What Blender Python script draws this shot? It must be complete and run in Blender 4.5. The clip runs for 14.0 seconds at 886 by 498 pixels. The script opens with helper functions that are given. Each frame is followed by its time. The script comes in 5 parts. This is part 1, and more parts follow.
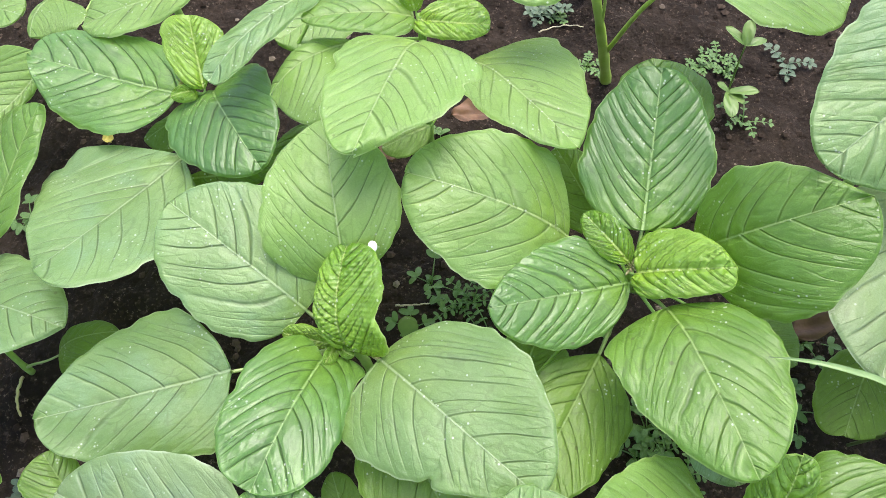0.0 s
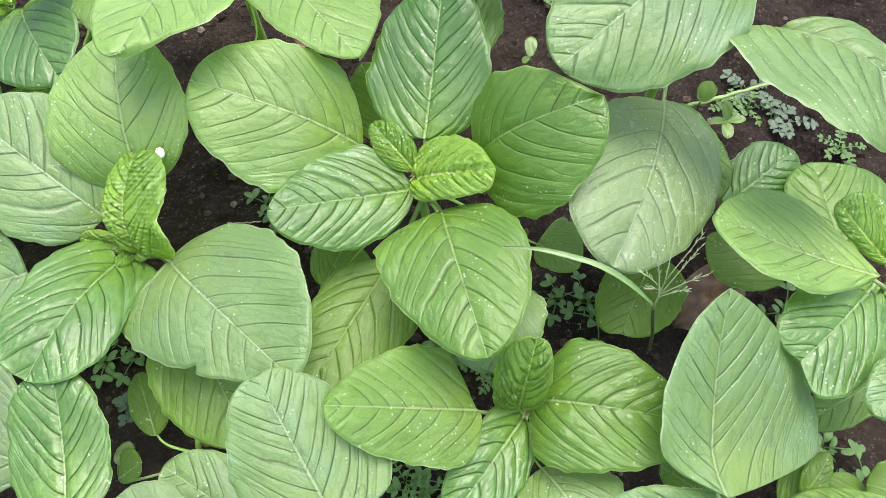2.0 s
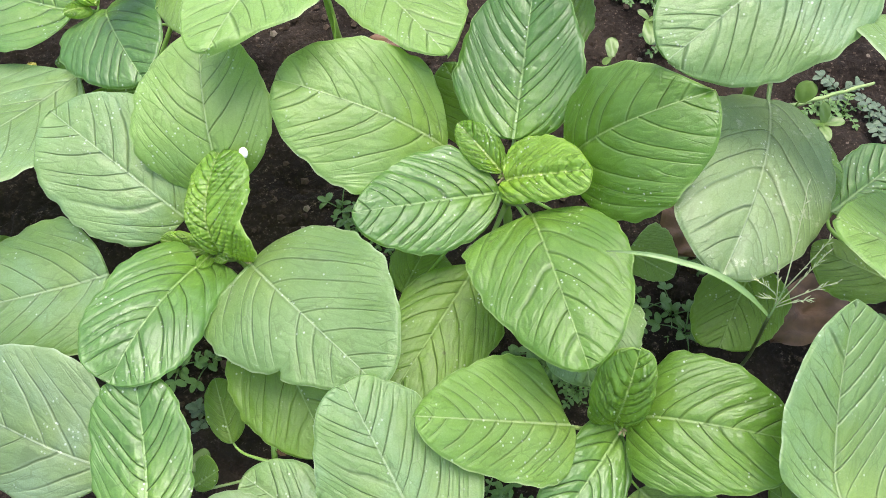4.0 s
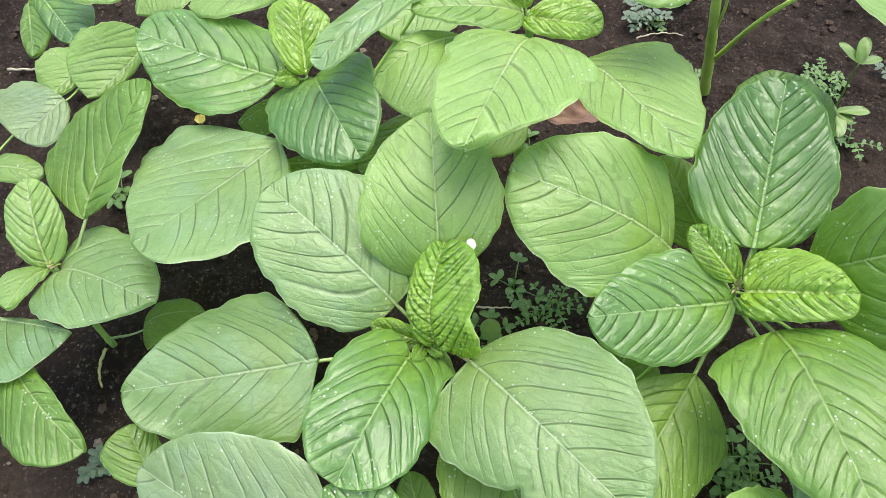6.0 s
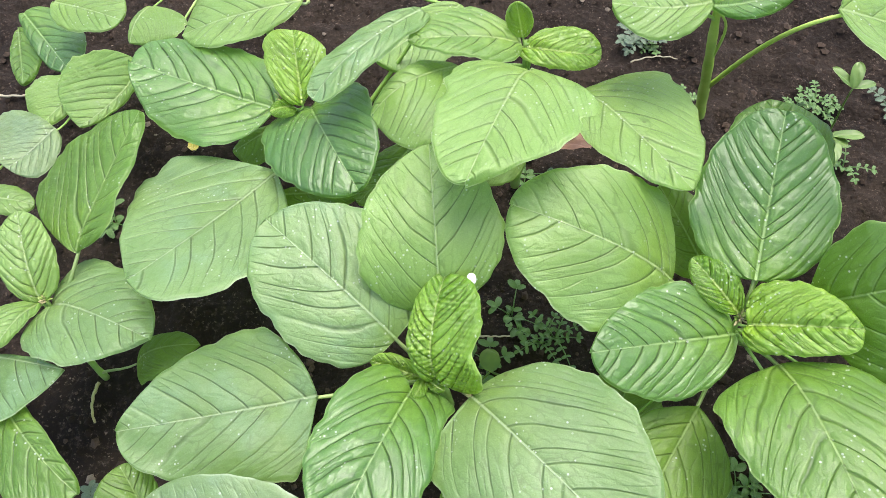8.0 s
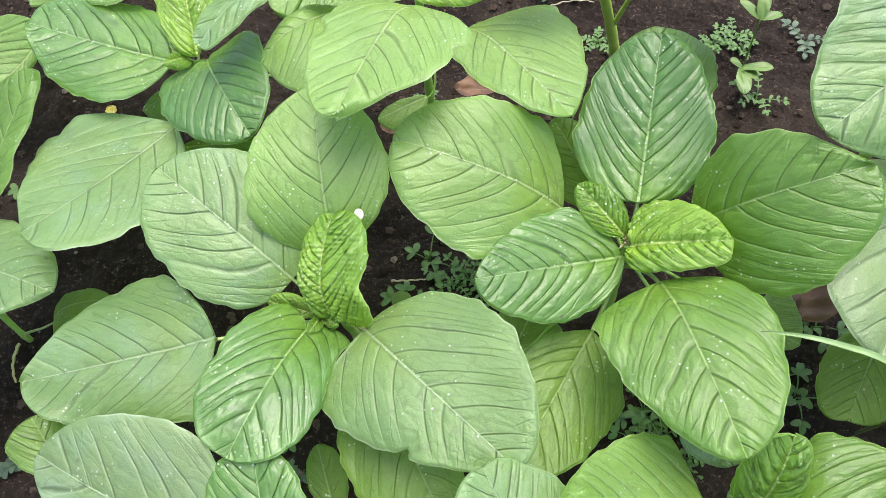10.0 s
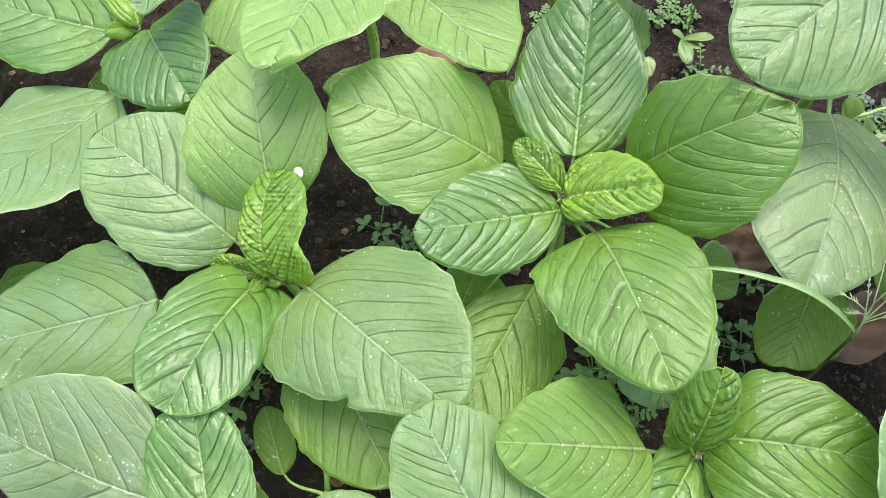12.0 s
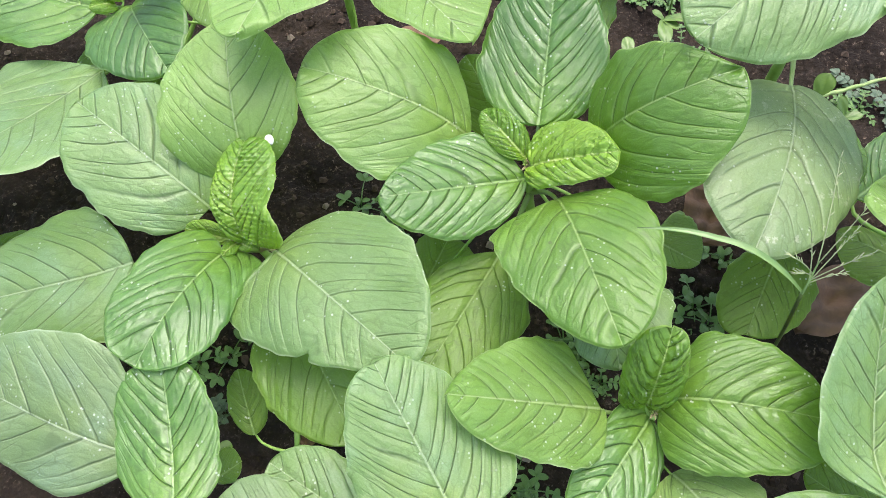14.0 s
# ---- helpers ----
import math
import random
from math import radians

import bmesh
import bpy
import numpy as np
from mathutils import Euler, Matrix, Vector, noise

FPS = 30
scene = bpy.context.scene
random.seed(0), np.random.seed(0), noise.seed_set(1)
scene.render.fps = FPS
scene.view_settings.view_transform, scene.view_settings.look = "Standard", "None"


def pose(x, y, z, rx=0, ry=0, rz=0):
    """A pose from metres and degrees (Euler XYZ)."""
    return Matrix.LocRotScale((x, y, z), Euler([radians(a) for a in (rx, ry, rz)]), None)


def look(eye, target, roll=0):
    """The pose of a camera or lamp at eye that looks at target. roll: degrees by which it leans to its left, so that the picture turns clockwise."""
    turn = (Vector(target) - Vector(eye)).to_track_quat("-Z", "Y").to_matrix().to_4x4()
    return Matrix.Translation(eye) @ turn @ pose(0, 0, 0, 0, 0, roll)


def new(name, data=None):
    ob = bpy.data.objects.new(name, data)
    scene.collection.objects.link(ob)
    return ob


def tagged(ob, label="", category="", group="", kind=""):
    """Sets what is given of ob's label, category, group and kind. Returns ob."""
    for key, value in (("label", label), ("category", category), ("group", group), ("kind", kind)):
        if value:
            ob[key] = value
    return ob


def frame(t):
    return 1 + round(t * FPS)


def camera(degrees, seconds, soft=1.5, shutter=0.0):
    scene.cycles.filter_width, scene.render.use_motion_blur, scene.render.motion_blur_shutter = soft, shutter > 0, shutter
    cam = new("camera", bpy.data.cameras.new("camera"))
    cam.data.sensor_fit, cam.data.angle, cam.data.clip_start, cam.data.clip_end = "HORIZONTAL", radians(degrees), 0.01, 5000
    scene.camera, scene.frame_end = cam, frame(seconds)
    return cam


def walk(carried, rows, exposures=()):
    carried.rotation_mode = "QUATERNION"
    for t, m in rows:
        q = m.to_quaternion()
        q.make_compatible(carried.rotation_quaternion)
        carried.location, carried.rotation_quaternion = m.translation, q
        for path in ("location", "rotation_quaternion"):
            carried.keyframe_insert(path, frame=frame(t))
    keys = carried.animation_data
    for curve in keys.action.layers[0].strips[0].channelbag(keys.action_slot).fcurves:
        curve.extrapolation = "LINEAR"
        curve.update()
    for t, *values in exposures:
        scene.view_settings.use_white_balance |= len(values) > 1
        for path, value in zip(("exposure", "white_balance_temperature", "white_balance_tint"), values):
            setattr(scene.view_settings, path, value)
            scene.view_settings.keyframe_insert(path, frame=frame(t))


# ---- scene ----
cam = camera(63.6, 14.0, soft=0.6)
ROWS = [
    (0.0, -0.0026, 0.0025, 0.4360, 27.30, -0.05, -0.23),
    (0.5, 0.0365, -0.0102, 0.4437, 27.65, 0.52, -1.35),
    (1.0, 0.0678, -0.0189, 0.4434, 26.83, -0.44, -2.00),
    (1.5, 0.0886, -0.0339, 0.4429, 26.03, -0.80, -1.22),
    (2.0, 0.0965, -0.0334, 0.4405, 24.35, -1.52, -1.21),
    (2.2, 0.1021, -0.0360, 0.4382, 24.56, -0.79, -1.20),
    (4.3, 0.0592, -0.0277, 0.4235, 25.76, 1.20, 1.22),
    (4.5, 0.0476, -0.0257, 0.4265, 26.12, 0.97, 1.57),
    (5.0, 0.0149, -0.0172, 0.4272, 26.41, 1.22, 3.43),
    (5.5, -0.0121, -0.0041, 0.4208, 26.55, 2.09, 4.62),
    (6.0, -0.0293, 0.0037, 0.4270, 27.69, 1.17, 5.12),
    (6.5, -0.0355, 0.0110, 0.4278, 27.80, 1.05, 4.62),
    (7.0, -0.0391, 0.0150, 0.4272, 28.38, 0.76, 4.29),
    (7.2, -0.0419, 0.0160, 0.4273, 28.68, 0.66, 4.44),
    (9.3, -0.0020, 0.0064, 0.4323, 28.04, 0.91, 2.72),
    (9.5, 0.0048, 0.0011, 0.4318, 28.37, 0.98, 2.13),
    (10.0, 0.0174, -0.0040, 0.4232, 26.80, 1.56, 1.63),
    (10.5, 0.0216, -0.0055, 0.4192, 26.60, 1.12, 1.00),
    (11.0, 0.0249, -0.0074, 0.4202, 27.11, 0.94, 0.44),
    (11.5, 0.0248, -0.0133, 0.4183, 26.93, 0.61, 0.35),
    (12.0, 0.0365, -0.0293, 0.4141, 27.55, 0.66, -0.32),
    (12.5, 0.0568, -0.0464, 0.4057, 27.47, 0.61, -0.75),
    (13.0, 0.0653, -0.0526, 0.4021, 26.79, 0.13, -0.46),
    (13.5, 0.0709, -0.0510, 0.4065, 27.22, 0.34, -0.78),
    (14.0, 0.0610, -0.0484, 0.4141, 27.53, 1.50, 0.56),
]
walk(cam, [(t, pose(x, y, z, rx, ry, rz)) for t, x, y, z, rx, ry, rz in ROWS])

# ---- light ----
SUN_UP, SUN_TURN = radians(77), radians(20)
world = bpy.data.worlds.new("overcast_sky")
scene.world = world
world.use_nodes = True
wn = world.node_tree
wn.nodes.clear()
sky = wn.nodes.new("ShaderNodeTexSky")
sky.sky_type, sky.sun_disc, sky.sun_elevation, sky.sun_rotation = "NISHITA", False, SUN_UP, SUN_TURN
sky.air_density, sky.dust_density, sky.ozone_density = 1.0, 4.0, 1.0
back = wn.nodes.new("ShaderNodeBackground")
back.inputs[1].default_value = 0.15
wout = wn.nodes.new("ShaderNodeOutputWorld")
wn.links.new(sky.outputs[0], back.inputs[0])
wn.links.new(back.outputs[0], wout.inputs[0])
sun = new("sun", bpy.data.lights.new("sun", "SUN"))
sun.data.energy, sun.data.angle, sun.data.color = 1.0, radians(34), (1.0, 0.99, 0.97)
sun.matrix_world = look((0, 0, 3), (-math.sin(SUN_TURN) * math.cos(SUN_UP), -math.cos(SUN_TURN) * math.cos(SUN_UP), 3 - math.sin(SUN_UP)))
scene.view_settings.exposure = 1.68


# ---- materials ----
class Mat:
    """A small wrapper to lay out shader nodes."""

    def __init__(self, name):
        self.m = bpy.data.materials.new(name)
        self.m.use_nodes = True
        self.t = self.m.node_tree
        self.t.nodes.clear()
        self.out = self.t.nodes.new("ShaderNodeOutputMaterial")

    def put(self, sock, v):
        if isinstance(v, bpy.types.NodeSocket):
            self.t.links.new(v, sock)
        elif v is not None:
            sock.default_value = v

    def node(self, kind, *ins, **props):
        n = self.t.nodes.new(kind)
        for k, v in props.items():
            if k == "op":
                n.operation = v
            elif k == "dims":
                n.noise_dimensions = v
            elif k == "feature":
                n.feature = v
            elif k == "uv":
                n.uv_map = v
        for i, v in enumerate(ins):
            self.put(n.inputs[i], v)
        return n

    def math(self, op, a, b=None, c=None):
        return self.node("ShaderNodeMath", a, b, c, op=op).outputs[0]

    def noise(self, vec, scale, detail=3.0, rough=0.55):
        n = self.t.nodes.new("ShaderNodeTexNoise")
        self.put(n.inputs["Vector"], vec)
        n.inputs["Scale"].default_value, n.inputs["Detail"].default_value, n.inputs["Roughness"].default_value = scale, detail, rough
        return n.outputs["Fac"]

    def voronoi(self, vec, scale, feature):
        n = self.t.nodes.new("ShaderNodeTexVoronoi")
        n.feature = feature
        self.put(n.inputs["Vector"], vec)
        n.inputs["Scale"].default_value = scale
        return n.outputs["Distance"]

    def step(self, x, lo, hi, a=0.0, b=1.0):
        n = self.t.nodes.new("ShaderNodeMapRange")
        n.interpolation_type = "SMOOTHSTEP"
        for k, v in zip(range(5), (x, lo, hi, a, b)):
            self.put(n.inputs[k], v)
        return n.outputs[0]

    def mix(self, f, a, b):
        n = self.t.nodes.new("ShaderNodeMix")
        n.data_type = "RGBA"
        self.put(n.inputs[0], f)
        self.put(n.inputs[6], (*a, 1) if isinstance(a, tuple) else a)
        self.put(n.inputs[7], (*b, 1) if isinstance(b, tuple) else b)
        return n.outputs[2]

    def bump(self, h, dist, strength=1.0, normal=None):
        n = self.t.nodes.new("ShaderNodeBump")
        n.inputs["Strength"].default_value, n.inputs["Distance"].default_value = strength, dist
        self.put(n.inputs["Height"], h)
        if normal is not None:
            self.put(n.inputs["Normal"], normal)
        return n.outputs[0]

    def surface(self, color, rough, normal=None, thin=None, thin_part=0.0, spec=0.5):
        p = self.t.nodes.new("ShaderNodeBsdfPrincipled")
        self.put(p.inputs["Base Color"], (*color, 1) if isinstance(color, tuple) else color)
        self.put(p.inputs["Roughness"], rough)
        p.inputs["Specular IOR Level"].default_value = spec
        if normal is not None:
            self.put(p.inputs["Normal"], normal)
        last = p.outputs[0]
        if thin is not None:
            tr = self.t.nodes.new("ShaderNodeBsdfTranslucent")
            self.put(tr.inputs[0], (*thin, 1) if isinstance(thin, tuple) else thin)
            mx = self.t.nodes.new("ShaderNodeMixShader")
            mx.inputs[0].default_value = thin_part
            self.t.links.new(last, mx.inputs[1])
            self.t.links.new(tr.outputs[0], mx.inputs[2])
            last = mx.outputs[0]
        self.t.links.new(last, self.out.inputs[0])
        return self.m


def leaf_material(name, dark, light, vein, rough, spec=0.5, groove_shade=0.74, thin=0.33, yellow=0.45, worn=0.0, wrinkle=0.85, crisp=1.0, bloomy=0.42):
    """Blade of an amaranth leaf: sunken side veins that fork, their groove shade and lit lips painted in, pale midrib,
    cross veins, dust specks and small scars.
    """
    k = Mat(name)
    blade = k.node("ShaderNodeUVMap", uv="blade").outputs[0]
    rib = k.node("ShaderNodeUVMap", uv="rib").outputs[0]
    span = k.node("ShaderNodeSeparateXYZ", k.node("ShaderNodeUVMap", uv="span").outputs[0])
    geo = k.node("ShaderNodeTexCoord").outputs["Object"]
    info = k.node("ShaderNodeObjectInfo").outputs["Random"]
    shift = k.node("ShaderNodeVectorMath", geo, k.node("ShaderNodeCombineXYZ", k.math("MULTIPLY", info, 7.0), k.math("MULTIPLY", info, 13.0), 0.0).outputs[0], op="ADD").outputs[0]
    rs = k.node("ShaderNodeSeparateXYZ", rib)
    bs = k.node("ShaderNodeSeparateXYZ", blade)
    edge = k.math("ABSOLUTE", rs.outputs[1])
    far = k.math("ABSOLUTE", bs.outputs[1])
    wob = k.math("MULTIPLY", k.math("SUBTRACT", k.noise(shift, 55, 4), 0.5), 0.17)
    ph = k.math("ADD", rs.outputs[0], wob)
    d = k.math("ABSOLUTE", k.math("SUBTRACT", k.math("FRACT", k.math("ADD", ph, 0.5)), 0.5))
    patch = k.step(k.noise(shift, 38, 3), 0.34, 0.62)
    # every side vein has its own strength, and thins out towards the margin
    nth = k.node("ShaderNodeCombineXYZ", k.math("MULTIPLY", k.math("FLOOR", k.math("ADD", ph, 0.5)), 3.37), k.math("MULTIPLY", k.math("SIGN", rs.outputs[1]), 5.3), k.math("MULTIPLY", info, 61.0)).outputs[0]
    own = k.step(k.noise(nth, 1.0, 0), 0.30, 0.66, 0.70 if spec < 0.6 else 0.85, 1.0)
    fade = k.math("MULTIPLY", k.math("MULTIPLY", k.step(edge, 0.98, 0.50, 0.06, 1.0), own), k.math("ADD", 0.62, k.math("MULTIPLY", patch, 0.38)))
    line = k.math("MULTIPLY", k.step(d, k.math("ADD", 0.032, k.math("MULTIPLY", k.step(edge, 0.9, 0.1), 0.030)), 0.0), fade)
    # forks: a finer vein between two side veins, out towards the margin
    d2 = k.math("ABSOLUTE", k.math("SUBTRACT", k.math("FRACT", k.math("ADD", ph, k.math("MULTIPLY", k.math("SUBTRACT", edge, 0.75), 0.7))), 0.5))
    fork = k.math("MULTIPLY", k.math("MULTIPLY", k.step(d2, 0.040, 0.0), k.step(edge, 0.40, 0.62)), k.step(edge, 0.97, 0.80))
    mid = k.step(far, k.math("SUBTRACT", 0.00085, k.math("MULTIPLY", span.outputs[0], 0.00055)), 0.00018)
    big = k.noise(shift, 26, 3)
    # cross veins from vein to vein, cells stretched along the blade's own net
    lay = k.node("ShaderNodeCombineXYZ", k.math("ADD", k.math("MULTIPLY", ph, 1.7), k.math("MULTIPLY", big, 1.2)), k.math("ADD", k.math("MULTIPLY", far, 170.0), k.math("MULTIPLY", k.noise(shift, 110, 3), 1.6)), k.math("MULTIPLY", info, 40.0)).outputs[0]
    cells = k.voronoi(lay, 1.0, "DISTANCE_TO_EDGE")
    cross = k.math("MULTIPLY", k.step(cells, 0.075, 0.0), k.math("ADD", 0.25, k.math("MULTIPLY", k.step(k.noise(shift, 52, 2), 0.40, 0.62), 0.75)))
    netl = k.step(k.voronoi(shift, 640, "DISTANCE_TO_EDGE"), 0.15, 0.0)
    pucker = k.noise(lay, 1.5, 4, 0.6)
    fine = k.noise(shift, 900, 3, 0.65)
    grit = k.noise(shift, 1500, 3, 0.7)
    mott = k.noise(shift, 230, 4, 0.62)
    tone = k.math("ADD", k.math("ADD", k.math("MULTIPLY", big, 0.75), k.math("MULTIPLY", mott, 0.35)), k.math("MULTIPLY", k.math("SUBTRACT", info, 0.5), 0.28))
    col = k.mix(k.step(tone, 0.30, 0.80), dark, light)
    # the blade is yellower towards its base and along the midrib
    near = k.math("ADD", k.math("ADD", span.outputs[0], k.math("MULTIPLY", span.outputs[1], 0.35)), k.math("MULTIPLY", k.math("SUBTRACT", big, 0.5), 0.9))
    col = k.mix(k.math("MULTIPLY", k.step(near, 0.45 + 0.35 * yellow, 0.0), yellow), col, tuple(x * y for x, y in zip(light, (1.25, 1.12, 0.6))))
    bloom = k.step(k.noise(shift, 34, 3), 0.46, 0.66)
    col = k.mix(k.math("MULTIPLY", bloom, bloomy), col, tuple(x * y for x, y in zip(light, (0.90, 0.97, 1.40))))
    col = k.mix(k.math("MULTIPLY", k.step(k.noise(shift, 61, 3), 0.50, 0.70), 0.40), col, tuple(x * y for x, y in zip(dark, (0.95, 1.0, 0.55))))
    # relief shading painted in: hollows of the puckers darker, their ridges paler
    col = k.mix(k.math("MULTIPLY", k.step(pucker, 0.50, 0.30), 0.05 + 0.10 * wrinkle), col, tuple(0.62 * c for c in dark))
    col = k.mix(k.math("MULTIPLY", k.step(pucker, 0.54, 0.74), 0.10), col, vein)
    col = k.mix(k.math("MULTIPLY", k.step(fine, 0.40, 0.68), 0.34), col, dark)
    col = k.mix(k.math("MULTIPLY", k.step(grit, 0.52, 0.68), 0.13), col, vein)
    col = k.mix(k.math("MULTIPLY", k.step(grit, 0.48, 0.34), 0.26), col, tuple(0.5 * c for c in dark))
    # shade of the sunken veins, creases and midrib flanks, put into the colour
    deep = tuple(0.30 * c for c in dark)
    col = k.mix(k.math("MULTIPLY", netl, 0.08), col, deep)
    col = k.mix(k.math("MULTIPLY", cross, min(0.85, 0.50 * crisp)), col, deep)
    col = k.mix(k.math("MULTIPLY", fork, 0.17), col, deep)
    col = k.mix(k.math("MULTIPLY", line, groove_shade), col, deep)
    # painted light on the raised lips beside each side vein
    lip_light = k.math("MULTIPLY", k.math("MULTIPLY", k.step(d, 0.13, 0.06), k.step(d, 0.03, 0.06)), fade)
    col = k.mix(k.math("MULTIPLY", lip_light, 0.26 if spec < 0.6 else 0.14), col, vein)
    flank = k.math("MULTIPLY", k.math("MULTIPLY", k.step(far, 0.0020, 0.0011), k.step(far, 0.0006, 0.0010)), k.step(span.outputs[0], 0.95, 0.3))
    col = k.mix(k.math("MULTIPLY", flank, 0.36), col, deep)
    col = k.mix(k.math("MULTIPLY", mid, 0.52), col, vein)
    rim = k.math("MULTIPLY", k.step(edge, 0.972, 0.995), k.step(k.noise(shift, 90, 2), 0.35, 0.6))
    col = k.mix(k.math("MULTIPLY", rim, 0.6), col, vein)
    # dust specks, gathered in patches and along the midrib, and grazed scars
    dots = k.voronoi(shift, 330, "F1")
    speck = k.math("MULTIPLY", k.step(dots, 0.22, 0.12), k.step(k.math("ADD", k.noise(shift, 42, 2), k.step(far, 0.004, 0.0, 0.0, 0.08)), 0.51, 0.61))
    col = k.mix(k.math("MULTIPLY", speck, 0.72), col, (0.66, 0.70, 0.55))
    scar = k.math("MULTIPLY", k.step(k.noise(shift, 170, 5, 0.75), 0.64 - 0.5 * worn, 0.72 - 0.5 * worn), k.step(k.noise(shift, 24, 1), 0.58 - worn, 0.68 - worn))
    col = k.mix(k.math("MULTIPLY", scar, 0.5 + worn), col, (0.52, 0.54, 0.38))
    pit = k.math("MULTIPLY", k.step(k.voronoi(shift, 75, "F1"), 0.085, 0.06), k.step(k.noise(shift, 33, 1), 0.52, 0.6))
    col = k.mix(k.math("MULTIPLY", pit, 0.75), col, (0.05, 0.045, 0.02))
    h = k.math("MULTIPLY", k.step(d, 0.0, 0.085), k.math("ADD", 0.05, k.math("MULTIPLY", fade, 0.75)))
    h = k.math("SUBTRACT", h, k.math("MULTIPLY", k.step(d2, 0.09, 0.0), k.math("MULTIPLY", fork, 0.25)))
    h = k.math("ADD", h, k.math("MULTIPLY", k.step(cells, 0.0, 0.28), 0.20 * wrinkle * crisp))
    h = k.math("SUBTRACT", h, k.math("MULTIPLY", netl, 0.05 if spec < 0.6 else 0.015))
    h = k.math("ADD", h, k.math("MULTIPLY", pucker, 0.30 * wrinkle))
    h = k.math("ADD", h, k.math("MULTIPLY", mott, 0.20 if spec < 0.6 else 0.10))
    h = k.math("ADD", h, k.math("MULTIPLY", mid, 0.3))
    nrm = k.bump(h, 0.0010, 0.9)
    nrm = k.bump(fine, 0.00018, 0.42 if spec < 0.6 else 0.28, nrm)
    rg = k.math("ADD", rough, k.math("MULTIPLY", k.math("SUBTRACT", k.noise(shift, 75, 4), 0.5), 0.24 if spec < 0.6 else 0.14))
    rg = k.math("ADD", rg, k.math("MULTIPLY", speck, 0.2))
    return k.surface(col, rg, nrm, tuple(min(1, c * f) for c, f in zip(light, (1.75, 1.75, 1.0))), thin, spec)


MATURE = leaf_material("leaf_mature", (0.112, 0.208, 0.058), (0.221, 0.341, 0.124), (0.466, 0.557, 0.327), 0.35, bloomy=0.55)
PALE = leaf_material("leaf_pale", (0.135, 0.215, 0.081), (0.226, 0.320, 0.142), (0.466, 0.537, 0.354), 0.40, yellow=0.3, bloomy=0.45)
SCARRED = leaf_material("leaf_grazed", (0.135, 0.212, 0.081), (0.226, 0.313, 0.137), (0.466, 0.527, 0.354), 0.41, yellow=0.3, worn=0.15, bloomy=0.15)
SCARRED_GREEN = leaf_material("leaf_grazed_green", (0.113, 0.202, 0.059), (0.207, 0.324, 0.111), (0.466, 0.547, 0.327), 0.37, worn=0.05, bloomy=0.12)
LIME = leaf_material("leaf_lime", (0.132, 0.245, 0.044), (0.230, 0.368, 0.094), (0.497, 0.577, 0.294), 0.37, groove_shade=0.66, bloomy=0.18)
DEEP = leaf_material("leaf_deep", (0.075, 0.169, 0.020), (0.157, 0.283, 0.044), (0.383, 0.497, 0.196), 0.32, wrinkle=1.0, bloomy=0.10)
GLOSSY = leaf_material("leaf_glossy", (0.046, 0.131, 0.020), (0.132, 0.271, 0.050), (0.393, 0.537, 0.218), 0.38, 0.72, groove_shade=0.85, yellow=0.95, wrinkle=0.7, crisp=1.0, bloomy=0.08)
YOUNG = leaf_material("leaf_young", (0.104, 0.235, 0.015), (0.244, 0.408, 0.043), (0.522, 0.600, 0.226), 0.33, 0.62, groove_shade=0.85, thin=0.30, wrinkle=1.25, crisp=1.15, bloomy=0.05)
YOUNG_DEEP = leaf_material("leaf_young_deep", (0.091, 0.194, 0.017), (0.197, 0.343, 0.039), (0.435, 0.547, 0.196), 0.34, 0.62, groove_shade=0.85, thin=0.30, wrinkle=1.25, crisp=1.15, bloomy=0.05)
# copy for the low leaves, with the canopy's shade put into its colours
SHADE_TINTED = leaf_material("leaf_shade_tinted", (0.100, 0.199, 0.021), (0.171, 0.291, 0.043), (0.373, 0.497, 0.196), 0.42, groove_shade=0.5, bloomy=0.10)


def stem_material(name, a, b):
    k = Mat(name)
    co = k.node("ShaderNodeTexCoord").outputs["Object"]
    col = k.mix(k.step(k.noise(co, 60, 4), 0.3, 0.7), a, b)
    col = k.mix(k.math("MULTIPLY", k.noise(co, 700, 2), 0.3), col, tuple(0.6 * c for c in a))
    return k.surface(col, 0.42, k.bump(k.noise(co, 500, 3), 0.0003, 0.6))


STEM = stem_material("stem_green", (0.20, 0.35, 0.06), (0.32, 0.48, 0.12))
STEM_PALE = stem_material("stem_pale", (0.17, 0.26, 0.07), (0.27, 0.34, 0.13))
STEM_BROWN = stem_material("stem_brown", (0.24, 0.20, 0.09), (0.36, 0.36, 0.15))
STEM_BRIGHT = stem_material("stem_bright", (0.34, 0.50, 0.07), (0.46, 0.60, 0.13))
SEEDLING = stem_material("seedling_green", (0.059, 0.120, 0.014), (0.108, 0.180, 0.029))
WEED = stem_material("weed_green", (0.048, 0.112, 0.019), (0.092, 0.176, 0.036))
WEED_GREY = stem_material("weed_grey", (0.048, 0.084, 0.042), (0.084, 0.124, 0.068))
GRASS = stem_material("grass_pale", (0.112, 0.200, 0.056), (0.176, 0.264, 0.096))
EGG = stem_material("egg_white", (0.80, 0.80, 0.76), (0.86, 0.86, 0.82))


def bud_material():
    k = Mat("crown_bud")
    co = k.node("ShaderNodeTexCoord").outputs["Object"]
    luck = k.node("ShaderNodeNewGeometry").outputs["Random Per Island"]
    col = k.mix(k.step(luck, 0.45, 0.75), (0.25, 0.38, 0.06), (0.44, 0.36, 0.20))
    col = k.mix(k.math("MULTIPLY", k.noise(co, 900, 3), 0.5), col, (0.14, 0.17, 0.05))
    return k.surface(col, 0.5, k.bump(k.noise(co, 1200, 3), 0.0003, 0.7))


